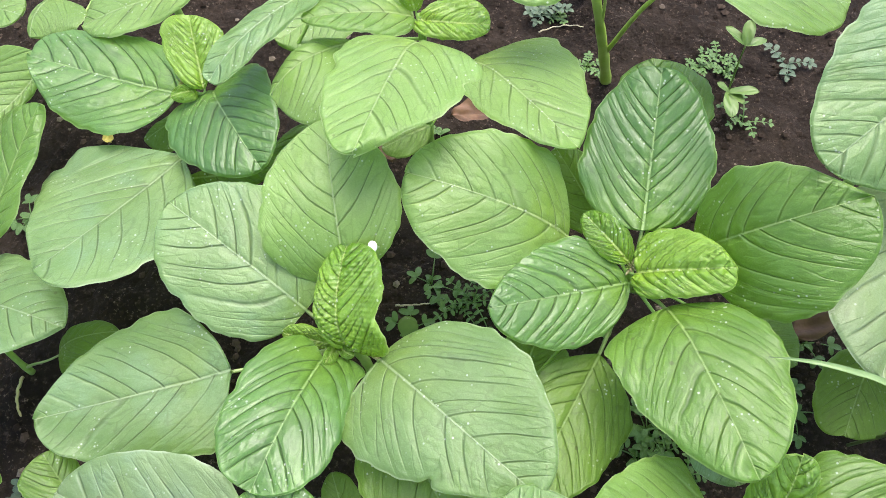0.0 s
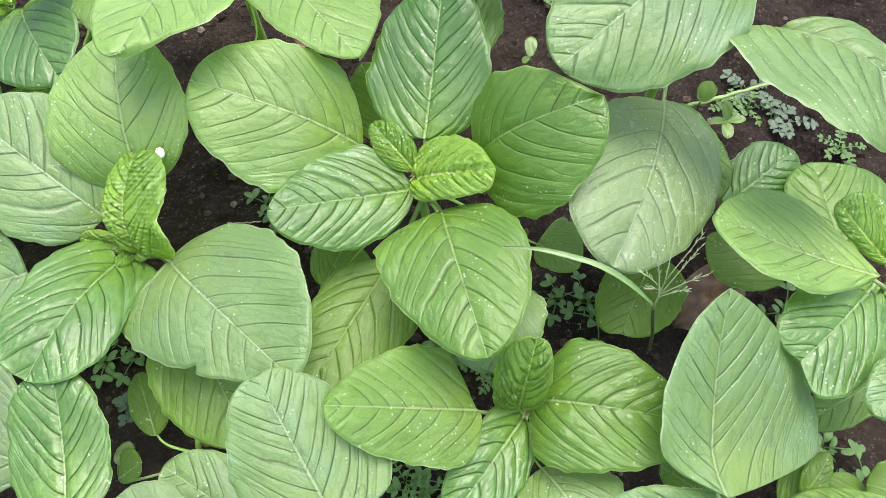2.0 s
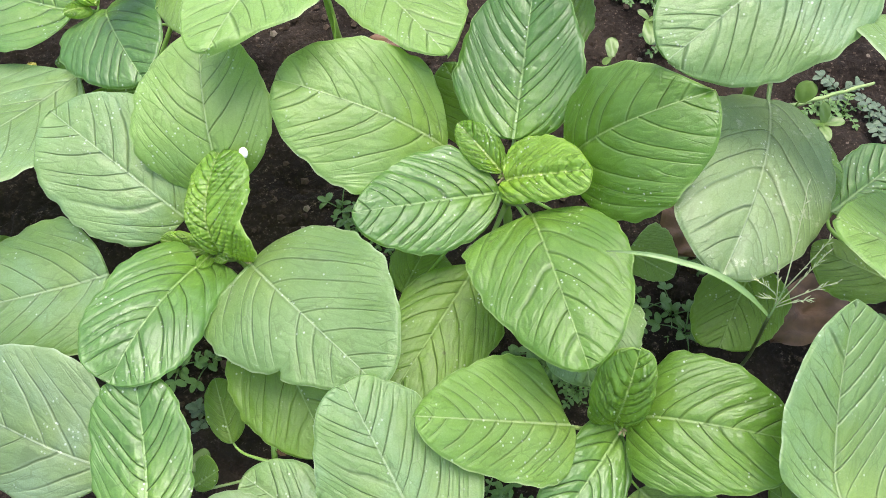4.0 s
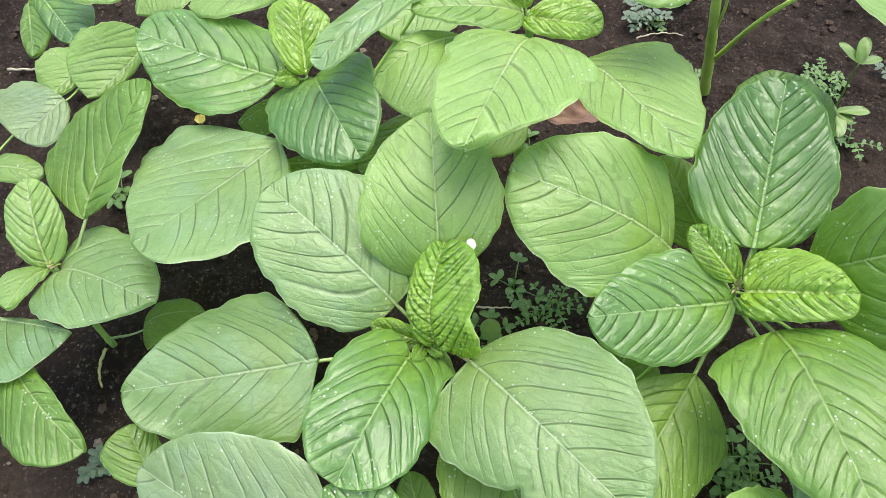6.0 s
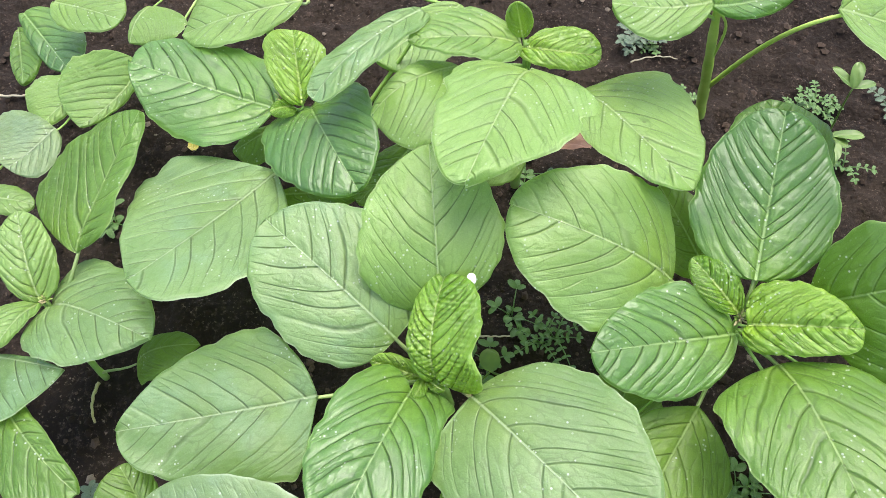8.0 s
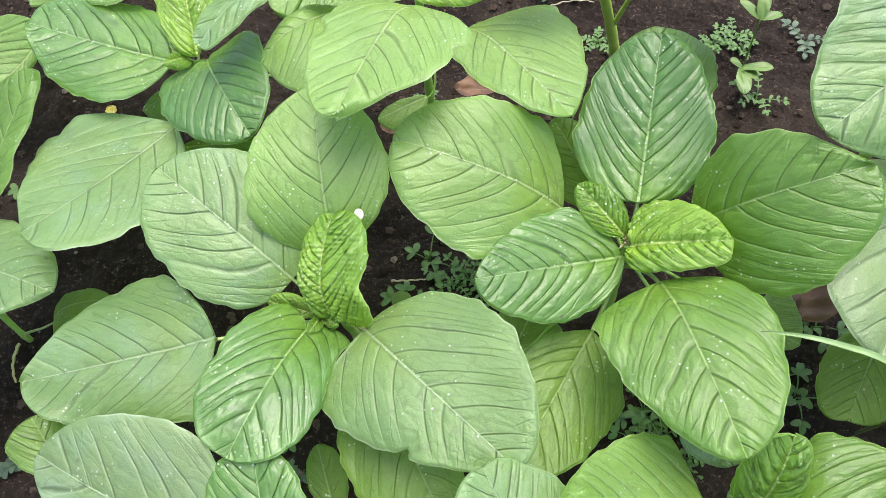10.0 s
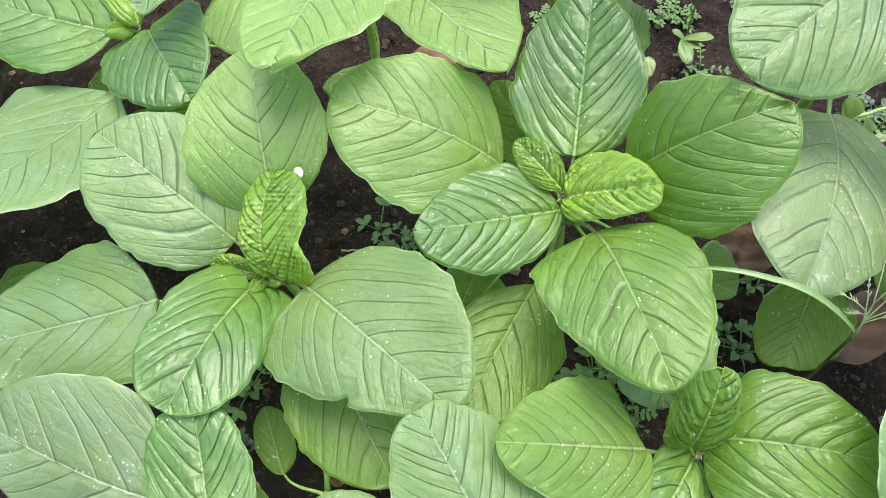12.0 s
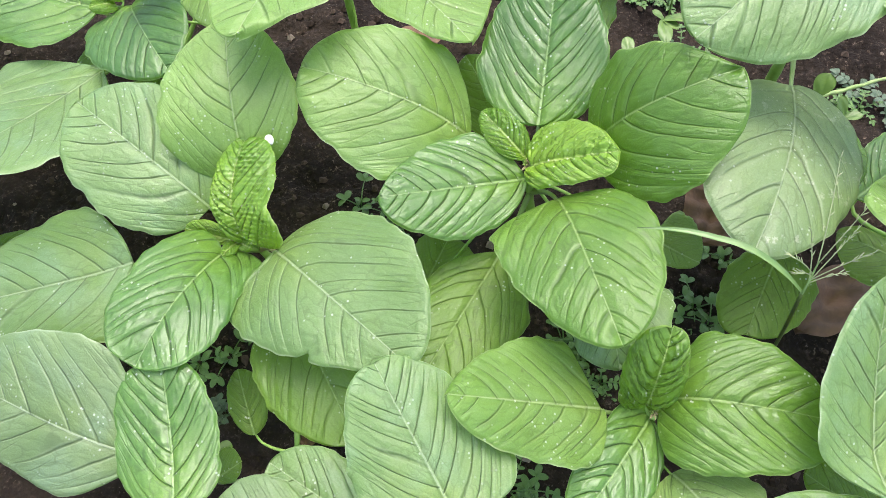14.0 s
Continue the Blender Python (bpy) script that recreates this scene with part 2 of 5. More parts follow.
BUD = bud_material()


def dry_material():
    k = Mat("dry_leaf")
    co = k.node("ShaderNodeTexCoord").outputs["Object"]
    col = k.mix(k.step(k.noise(co, 70, 4), 0.35, 0.65), (0.085, 0.042, 0.024), (0.165, 0.088, 0.047))
    col = k.mix(k.math("MULTIPLY", k.noise(co, 600, 3), 0.5), col, (0.09, 0.045, 0.025))
    return k.surface(col, 0.7, k.bump(k.noise(co, 260, 4), 0.0008, 0.8))


DRY = dry_material()
DRY_YELLOW = stem_material("withered_yellow", (0.42, 0.34, 0.06), (0.55, 0.45, 0.10))
STRAW = stem_material("straw", (0.30, 0.26, 0.17), (0.42, 0.37, 0.25))
GRASS_PALE = stem_material("grass_head", (0.225, 0.285, 0.120), (0.345, 0.375, 0.210))
CULM = stem_material("grass_culm", (0.07, 0.10, 0.03), (0.13, 0.17, 0.05))


def soil_material():
    k = Mat("soil")
    co = k.node("ShaderNodeTexCoord").outputs["Object"]
    col = k.mix(k.step(k.noise(co, 14, 5), 0.35, 0.68), (0.0135, 0.0098, 0.0076), (0.0285, 0.0205, 0.0150))
    col = k.mix(k.step(k.noise(co, 210, 5, 0.75), 0.50, 0.72), col, (0.052, 0.038, 0.029))
    col = k.mix(k.math("MULTIPLY", k.step(k.noise(co, 420, 4, 0.7), 0.58, 0.70), k.step(k.noise(co, 60, 2), 0.4, 0.6)), col, (0.15, 0.115, 0.088))
    grain = k.math("ADD", k.noise(co, 330, 5, 0.7), k.math("MULTIPLY", k.voronoi(co, 260, "F1"), 0.7))
    return k.surface(col, 0.95, k.bump(grain, 0.0026, 1.0), spec=0.12)


SOIL = soil_material()


def crumb_material():
    k = Mat("soil_crumb")
    co = k.node("ShaderNodeTexCoord").outputs["Object"]
    luck = k.node("ShaderNodeNewGeometry").outputs["Random Per Island"]
    col = k.mix(k.step(luck, 0.3, 0.9), (0.020, 0.014, 0.010), (0.080, 0.057, 0.042))
    col = k.mix(k.step(luck, 0.93, 0.97), col, (0.22, 0.18, 0.14))
    col = k.mix(k.math("MULTIPLY", k.noise(co, 900, 3), 0.6), col, (0.022, 0.015, 0.011))
    return k.surface(col, 0.95, k.bump(k.noise(co, 700, 4), 0.0008, 0.9), spec=0.12)


CRUMB = crumb_material()


# ---- mesh helpers ----
def mesh_object(name, verts, faces, material, origin=(0, 0, 0), smooth=True):
    me = bpy.data.meshes.new(name)
    o = np.asarray(origin, float)
    me.from_pydata([tuple(v) for v in np.asarray(verts, float) - o], [], faces)
    me.materials.append(material)
    if smooth:
        me.polygons.foreach_set("use_smooth", [True] * len(me.polygons))
    me.update()
    ob = new(name, me)
    ob.location = origin
    return ob


def under(ob, parent):
    """Hangs ob under parent and keeps its place in the world (all parents are only shifted, never turned)."""
    at = ob.matrix_basis.translation.copy()
    base, p = Vector((0, 0, 0)), parent
    while p is not None:
        base += p.matrix_basis.translation
        p = p.parent
    ob.parent = parent
    ob.location = at - base
    return ob


def bezier(a, b, c, d, n):
    t = np.linspace(0, 1, n)[:, None]
    a, b, c, d = (np.asarray(v, float) for v in (a, b, c, d))
    return (1 - t) ** 3 * a + 3 * t * (1 - t) ** 2 * b + 3 * t * t * (1 - t) * c + t ** 3 * d


def tube(path, radii, sides=8, flat=1.0):
    """Vertices and faces of a closed tapered tube along a path."""
    path = np.asarray(path, float)
    n = len(path)
    tan = np.gradient(path, axis=0)
    tan /= np.linalg.norm(tan, axis=1)[:, None] + 1e-12
    ref = np.array([0.31, 0.12, 0.94]) if abs(tan[0][2]) < 0.8 else np.array([0.9, 0.43, 0.05])
    verts, faces = [], []
    for i in range(n):
        s = np.cross(tan[i], ref)
        s /= np.linalg.norm(s)
        u = np.cross(s, tan[i])
        for j in range(sides):
            a = 2 * math.pi * j / sides
            verts.append(path[i] + radii[i] * (s * math.cos(a) + u * math.sin(a) * flat))
    for i in range(n - 1):
        for j in range(sides):
            k = (j + 1) % sides
            faces.append((i * sides + j, i * sides + k, (i + 1) * sides + k, (i + 1) * sides + j))
    faces.append(tuple(range(sides - 1, -1, -1)))
    faces.append(tuple(range((n - 1) * sides, n * sides)))
    return verts, faces


# ---- plants ----
leaf_count = 0


def plant(label, foot, apex, thick=0.0035, straight=False, bark=STEM, group="amaranth plants in the bed"):
    """An amaranth plant: an empty on the soil that carries a stem; leaves are added by leaf()."""
    e = new("amaranth_plant")
    e.empty_display_size = 0.02
    e.location = foot
    tagged(e, label, "plant", group)
    foot, apex = np.array(foot, float), np.array(apex, float)
    lean = apex - foot
    path = bezier(foot - (0, 0, 0.006), foot + (lean[0] * 0.1, lean[1] * 0.1, lean[2] * 0.4), foot + (lean[0] * 0.7, lean[1] * 0.7, lean[2] * 0.7), apex, 14)
    if straight:
        path = bezier(foot - (0, 0, 0.006), foot + lean * 0.32 + (0.001, 0, 0), foot + lean * 0.67 - (0.001, 0, 0), apex, 14)
    rad = thick * np.linspace(1.0, 0.45, 14) * (1 + 0.10 * np.sin(np.arange(14) * 2.1))
    v, f = tube(path, rad, 10)
    under(mesh_object("stem", v, f, bark, foot), e)
    e["path"] = [float(x) for x in path.ravel()]
    return e


def profile(u, s, kb, kt):
    """Half width of the blade along the midrib, 1 at s; kb and kt: how fast it narrows to the base and to the tip."""
    w = np.where(u < s, (s - u) / s, (u - s) / (1 - s))
    return np.where(u < s, np.clip(1 - w ** 2.0, 0, 1) ** kb, np.clip(1 - w ** 2.2, 0, 1) ** kt)


def leaf(owner, base, tip, roll, left, right, arch, material, cup=0.0, veins=0, relief=None, notch=0.025, droop=0.0, stalk=None, wave=1.0, slit=None, lobes=(), drape=1.0, stem=None, label=""):
    """One leaf from its base to its tip (metres). roll: degrees that its right side is raised; left and right: half width, where it is widest,
    narrowing to base and tip, share by which the base lobe and the tip lobe reach past the ends; arch: height of the middle over the chord;
    cup: margins raised (plus) or hanging (minus), as a share of the width; lobes: bulges (plus) or bays (minus) of the margin, each
    its side (-1 left, 1 right), place along the blade, share of the width and length; drape: how much the blade buckles."""
    global leaf_count
    leaf_count += 1
    rng = np.random.RandomState(100 + leaf_count)
    B, T = np.array(base, float), np.array(tip, float)
    ax = T - B
    L = np.linalg.norm(ax)
    ax /= L
    h = np.cross(ax, (0, 0, 1.0))
    h /= np.linalg.norm(h)
    up = np.cross(h, ax)
    side = h * math.cos(radians(roll)) + up * math.sin(radians(roll))
    nrm = np.cross(side, ax)
    young = material in (YOUNG, YOUNG_DEEP)
    if relief is None:
        relief = 2.6 if young else 1.45 if material is GLOSSY else 1.35 if material is DEEP else 0.85
    nu, nv = (108, 66) if L > 0.05 else (56, 36)
    u = 0.5 - 0.5 * np.cos(np.linspace(0, math.pi, nu))
    u = 0.35 * np.linspace(0, 1, nu) + 0.65 * u
    half = 1 - (1 - np.linspace(0.0004, 1, nv // 2)) ** 1.15
    v = np.concatenate([-half[::-1], half])
    U, V = np.meshgrid(u, v, indexing="ij")
    A = np.abs(V)
    wl, sl, bl, tl, lobe_l, ext_l = left
    wr, sr, br, tr, lobe_r, ext_r = right
    s = 0.5 * (sl + sr)
    pl, pr = profile(U, sl, bl, tl), profile(U, sr, br, tr)
    rel = np.where(V < 0, pl, pr)
    hw = np.where(V < 0, wl * pl, wr * pr)
    a0 = rng.uniform(0, 6.3, 12)
    ripple = 1 + wave * (0.014 * np.sin(17 * U + a0[0] + 2 * V) + 0.013 * np.sin(33 * U + a0[1] - V) + 0.010 * np.sin(61 * U + a0[2]))
    hw = hw * ripple
    for which, where, much, wide in lobes:
        hw = hw * (1 + much * np.exp(-((U - where) / wide) ** 2) * (np.sign(V) == which))
    if slit:
        # a torn notch in one margin: side, where, how deep
        hw = hw * (1 - slit[2] * np.exp(-((U - slit[1]) / 0.022) ** 2) * (np.sign(V) == slit[0]))
    c = V * hw
    lobe = np.where(V < 0, lobe_l, lobe_r) * (1 - U) ** 4
    ext = np.where(V < 0, ext_l, ext_r) * U ** 6
    along = L * (U + (ext - lobe) * A * rel)
    # notch at the tip: the rows next to the midrib stay a little behind
    along = along - notch * L * np.exp(-(A / 0.22) ** 2) * np.clip((U - 0.8) / 0.2, 0, 1) ** 2
    # side veins: traced back to the midrib
    W = max(wl, wr)
    ca = np.abs(c)
    count = veins or (10.0 if young else 7.2) * rng.uniform(0.88, 1.1)
    q = np.clip(along / L, 0, 1)
    turn = np.where(V < 0, rng.uniform(-0.08, 0.08), rng.uniform(-0.08, 0.08))
    foot_u = (along - (0.62 + turn + 0.34 * q) * ca - 0.68 * ca * ca / W) / L
    foot_u = foot_u + 0.024 * np.sin(14 * foot_u + a0[10] + 2 * np.sign(V)) + 0.013 * np.sin(31 * foot_u + a0[11] + 2 * np.sign(V))
    phase = count * foot_u + np.where(V < 0, 0.0, 0.42) + rng.uniform(0, 1)
    phase = phase + 0.08 * np.sin(7 * U + a0[3] + 2 * np.sign(V)) + 0.03 * np.sin(13 * ca / W + a0[4])
    d = np.abs((phase + 0.5) % 1.0 - 0.5)
    amp = (0.0010 if young else 0.00075) * relief * min(1.0, L / 0.07 + 0.25)
    fade = np.clip((1 - A) / 0.3, 0, 1) ** 0.7 * np.clip((1 - U) / 0.14, 0, 1)
    fade = fade * (0.75 + 0.45 * np.sin(6.1 * U + a0[3]) * np.sin(3.7 * V + a0[4]))
    pillow = 0.55 * np.sin(np.clip(d / 0.16, 0, 1) * 1.5708) + 0.45 * np.sin(np.clip(d / 0.5, 0, 1) * 1.5708)
    puff = amp * pillow * (0.2 + 0.8 * fade) * np.clip(ca / 0.0035, 0, 1)
    puff += 0.16 * amp * np.sin(31 * U + 15 * V + a0[5]) * np.sin(13 * V - 17 * U + a0[6]) * fade * np.clip(d / 0.2, 0, 1)
    puff += 0.12 * amp * np.sin(67 * U - 29 * V + a0[6]) * np.sin(27 * V + 43 * U + a0[5]) * fade * np.clip(d / 0.2, 0, 1)
    if young:
        puff += 0.35 * amp * np.sin(97 * U - 41 * V + a0[10]) * np.sin(41 * V + 53 * U + a0[11]) * fade * np.clip(d / 0.2, 0, 1)
    trough = 0.0006 * relief * np.exp(-(ca / 0.0018) ** 2) * (1 - U)
    bend = arch * (1 - np.abs((U - s) / np.where(U < s, s, 1 - s)) ** 1.9)
    big = L * wave * drape * (0.014 * np.sin(5.1 * U + a0[7] + 2.2 * V) + 0.012 * np.sin(8.3 * U + a0[8] - 3.1 * V)) * A ** 1.2
    margin = L * wave * 0.008 * np.sin(20 * U + a0[9] + 1.5 * np.sign(V)) * A ** 4 * np.clip(U * 5, 0, 1)
    curl = -0.0011 * np.clip((A - 0.92) / 0.08, 0, 1) ** 2
    cross = (cup - 0.02) * W * V * V * rel
    fall = -droop * L * np.clip((U - 0.55) / 0.45, 0, 1) ** 2
    z = bend + big + margin + curl + cross + puff - trough + fall
    P = B + along[..., None] * ax + c[..., None] * side + z[..., None] * nrm
    verts = P.reshape(-1, 3)
    idx = np.arange(nu * nv).reshape(nu, nv)
    quads = np.stack([idx[:-1, :-1], idx[:-1, 1:], idx[1:, 1:], idx[1:, :-1]], -1).reshape(-1, 4)
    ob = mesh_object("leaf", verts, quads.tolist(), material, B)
    me = ob.data
    order = np.empty(len(me.loops), int)
    me.loops.foreach_get("vertex_index", order)
    for lname, pair in (("blade", (along, c)), ("rib", (phase, V)), ("span", (U, A))):
        layer = me.uv_layers.new(name=lname)
        flat = np.stack([pair[0].ravel(), pair[1].ravel()], 1)[order]
        layer.data.foreach_set("uv", flat.ravel())
    under(ob, owner)
    if label:
        ob["label"] = label
    # leaf stalk, from the plant's stem to the base and on under the midrib
    pts = np.array(list(owner["path"])).reshape(-1, 3)
    if stalk is None:
        stalk = 0.97 if young else 0.72 if L > 0.06 else 0.85
    q = pts[min(13, int(stalk * 13))]
    gap = np.linalg.norm(B - q)
    p1 = q + np.array([(B - q)[0] * 0.35, (B - q)[1] * 0.35, 0.40 * max(0.0, (B - q)[2]) + 0.02 * gap])
    end = P[int(nu * 0.12), nv // 2] - nrm * 0.0020
    path = bezier(q, p1, B - ax * min(0.3 * gap, 0.02) - nrm * 0.0018 - np.array((0, 0, 0.10 * gap)), end, 12)
    r0 = 0.0015 if L > 0.06 else 0.0009
    tv, tf = tube(path, np.linspace(r0 * 1.2, r0 * 0.6, 12), 7)
    under(mesh_object("petiole", tv, tf, stem or (STEM if L < 0.08 else STEM_PALE), B), ob)
    return ob


def crown_bud(owner, at, size, seed):
    """The tight heart of a crown: tiny unopened leaves and flower buds round the stem's end."""
    rnd = np.random.RandomState(seed)
    verts, faces = [], []
    at = np.array(at, float)
    for k in range(22):
        a, lean = 2.4 * k, 0.25 + 1.1 * (k / 22) ** 0.7
        way = np.array((math.cos(a) * math.sin(lean), math.sin(a) * math.sin(lean), math.cos(lean)))
        start = at + way * size * rnd.uniform(0.05, 0.35)
        reach = size * rnd.uniform(0.5, 1.0)
        fat = size * rnd.uniform(0.10, 0.17)
        n0 = len(verts)
        tv, tf = tube([start, start + way * reach * 0.3, start + way * reach * 0.7 + (0, 0, 0.06 * size), start + way * reach], [fat * 0.5, fat, fat * 0.8, fat * 0.15], 6, 0.6)
        verts += tv
        faces += [tuple(n0 + i for i in face) for face in tf]
    return under(mesh_object("crown_bud", verts, faces, BUD, at), owner)


# ---- the ground ----
NOISE_TABLES = {}


def hash_noise(x, y, cell, seed):
    """Smooth value noise on a grid of the given cell, in -1..1."""
    if seed not in NOISE_TABLES:
        NOISE_TABLES[seed] = np.random.RandomState(seed).uniform(-1, 1, (256, 256))
    table = NOISE_TABLES[seed]
    gx, gy = x / cell, y / cell
    ix, iy = np.floor(gx).astype(int), np.floor(gy).astype(int)
    fx, fy = gx - ix, gy - iy
    fx, fy = fx * fx * (3 - 2 * fx), fy * fy * (3 - 2 * fy)
    t = lambda i, j: table[i % 256, j % 256]
    return (t(ix, iy) * (1 - fx) + t(ix + 1, iy) * fx) * (1 - fy) + (t(ix, iy + 1) * (1 - fx) + t(ix + 1, iy + 1) * fx) * fy


def soil_height(x, y):
    x, y = np.asarray(x, float), np.asarray(y, float)
    near = np.clip(3.0 - np.hypot(x, y - 0.15), 0, 1)
    h = 0.010 * hash_noise(x, y, 0.13, 1) + 0.006 * hash_noise(x, y, 0.047, 2)
    h += near * (0.0042 * hash_noise(x, y, 0.016, 3) + 0.0032 * np.abs(hash_noise(x, y, 0.0085, 4)) + 0.0012 * hash_noise(x, y, 0.0036, 5))
    return h - 0.004


def ground_lines(centre, half, step):
    core = np.arange(-half, half + step / 2, step)
    out = half * 1.05 * np.array([1.1 ** k for k in range(1, 62)])
    return centre + np.concatenate([-out[::-1], core, out])


gx, gy = ground_lines(0.02, 0.50, 0.0030), ground_lines(0.20, 0.42, 0.0030)
GX, GY = np.meshgrid(gx, gy, indexing="ij")
GZ = soil_height(GX, GY)
gid = np.arange(GX.size).reshape(GX.shape)
gq = np.stack([gid[:-1, :-1], gid[1:, :-1], gid[1:, 1:], gid[:-1, 1:]], -1).reshape(-1, 4)
ground = mesh_object("ground", np.stack([GX, GY, GZ], -1).reshape(-1, 3), gq.tolist(), SOIL)
tagged(ground, "dark brown crumbly garden soil of the bed", "soil", kind="structure")

# crumbs and clods of soil, one joined heap
rng = np.random.RandomState(5)
cv, cf = [], []
for k in range(11000):
    x, y = rng.uniform(-0.42, 0.46), rng.uniform(-0.12, 0.56)
    r = 0.0005 + 0.0034 * rng.rand() ** 6
    n0 = len(cv)
    shape = [(0, 0, 1), (1, 0, 0.1), (0.3, 0.95, 0), (-0.8, 0.6, 0.15), (-0.8, -0.6, 0), (0.3, -0.95, 0.1), (0, 0, -0.8)]
    zz = float(soil_height(x, y))
    for p in shape:
        q = np.array(p) * r * rng.uniform(0.7, 1.25, 3)
        cv.append((x + q[0], y + q[1], zz + r * 0.35 + q[2] * 0.8))
    for j in range(5):
        a, b = 1 + j, 1 + (j + 1) % 5
        cf += [(n0, n0 + a, n0 + b), (n0 + 6, n0 + b, n0 + a)]
clods = mesh_object("soil_crumbs", cv, cf, CRUMB, smooth=False)
tagged(clods, "small dark soil crumbs strewn over the bed", "soil", kind="stuff")


# ---- weeds ----
def oval_mesh(name, material, wide=0.55, fold=0.12):
    """A small oval leaflet one metre long, along +x from its base."""
    nu, nv = 8, 5
    verts, faces = [], []
    for i in range(nu):
        u = i / (nu - 1)
        w = wide / 2 * max(0.0, 1 - (2 * abs(u - 0.52) / 1.04) ** 2.2) ** 0.6
        for j in range(nv):
            v = -1 + 2 * j / (nv - 1)
            verts.append((u, v * w, fold * abs(v) * w * 2 + 0.10 * math.sin(u * 3.0) - 0.10 * u * u))
    for i in range(nu - 1):
        for j in range(nv - 1):
            faces.append((i * nv + j, (i + 1) * nv + j, (i + 1) * nv + j + 1, i * nv + j + 1))
    me = bpy.data.meshes.new(name)
    me.from_pydata(verts, [], faces)
    me.materials.append(material)
    me.polygons.foreach_set("use_smooth", [True] * len(me.polygons))
    return me


LEAFLET = oval_mesh("leaflet", WEED)
LEAFLET_GREY = oval_mesh("leaflet", WEED_GREY, 0.62)


def weed(x, y, size, seed, sprigs=5, pairs=5, leaflet=0.006, mesh=LEAFLET, stem=WEED, label="low weed with tiny paired oval leaflets on the soil"):
    """A low weed: wiry sprigs that spread from one root, each with pairs of small leaflets."""
    r = np.random.RandomState(seed)
    foot = np.array((x, y, float(soil_height(x, y))))
    e = new("weed")
    e.location = foot
    tagged(e, label, "weed", "weeds between the plants")
    for k in range(sprigs):
        a = 2 * math.pi * (k + r.uniform(-0.3, 0.3)) / sprigs
        reach, rise = size * r.uniform(0.6, 1.0), size * r.uniform(0.25, 0.6)
        way = np.array((math.cos(a), math.sin(a), 0))
        path = bezier(foot - (0, 0, 0.002), foot + way * reach * 0.2 + (0, 0, rise * 0.7), foot + way * reach * 0.6 + (0, 0, rise), foot + way * reach + (0, 0, rise * 0.8), 9)
        v, f = tube(path, np.linspace(0.0006, 0.0003, 9), 5)
        sp = under(mesh_object("sprig", v, f, stem, foot), e)
        for j in range(pairs):
            q = path[2 + int(j * 6 / max(1, pairs - 1))] if pairs > 1 else path[8]
            for sgn in (-1, 1):
                lf = new("leaflet", mesh)
                lf.parent = sp
                lf.matrix_basis = Matrix.Translation(Vector(q - foot)) @ Euler((radians(r.uniform(-20, 20)), radians(r.uniform(-28, 8)), a + sgn * radians(r.uniform(50, 80)))).to_matrix().to_4x4() @ Matrix.Scale(leaflet * r.uniform(0.7, 1.15), 4)
        lf = new("leaflet", mesh)
        lf.parent = sp
        lf.matrix_basis = Matrix.Translation(Vector(path[8] - foot)) @ Euler((0, radians(r.uniform(-15, 15)), a)).to_matrix().to_4x4() @ Matrix.Scale(leaflet, 4)
    return e


def seedling(foot, node, leaves, label):
    """A small seedling: a stalk from the soil to a node, and oval leaves from the node to their tips (tip, width)."""
    foot, node = np.array(foot, float), np.array(node, float)
    foot[2] = float(soil_height(foot[0], foot[1]))
    e = new("seedling")
    e.location = foot
    tagged(e, label, "seedling", "seedlings on the soil")
    v, f = tube(bezier(foot - (0, 0, 0.003), foot + (0, 0, 0.4 * node[2]), node - (0, 0, 0.3 * node[2]), node, 9), np.linspace(0.0008, 0.0006, 9), 7)
    under(mesh_object("stem", v, f, SEEDLING, foot), e)
    for k, (tip, width) in enumerate(leaves):
        tip = np.array(tip, float)
        ax = tip - node
        size = np.linalg.norm(ax)
        ax /= size
        side = np.cross(ax, (0, 0, 1.0))
        side /= np.linalg.norm(side)
        up = np.cross(side, ax)
        nu, nv = 18, 11
        verts, faces = [], []
        for i in range(nu):
            u = i / (nu - 1)
            w = 0.36 * width * (0.10 * (u < 0.15) + max(0.0, 1 - abs((u - 0.6) / (0.6 if u < 0.6 else 0.4)) ** 2) ** 0.6)
            w *= 1 if u < 1 else 0
            for j in range(nv):
                s = -1 + 2 * j / (nv - 1)
                lift = size * (0.05 * math.sin(3 * u) + 0.05 * s * s * w / (0.5 * width) - 0.02 * math.exp(-(s / 0.15) ** 2) + 0.015 * math.sin(9 * u + 5 * s + k))
                verts.append(node + ax * size * u + side * s * w + up * lift)
        for i in range(nu - 1):
            for j in range(nv - 1):
                faces.append((i * nv + j, (i + 1) * nv + j, (i + 1) * nv + j + 1, i * nv + j + 1))
        under(mesh_object("leaf", verts, faces, SEEDLING, node), e)
    return e


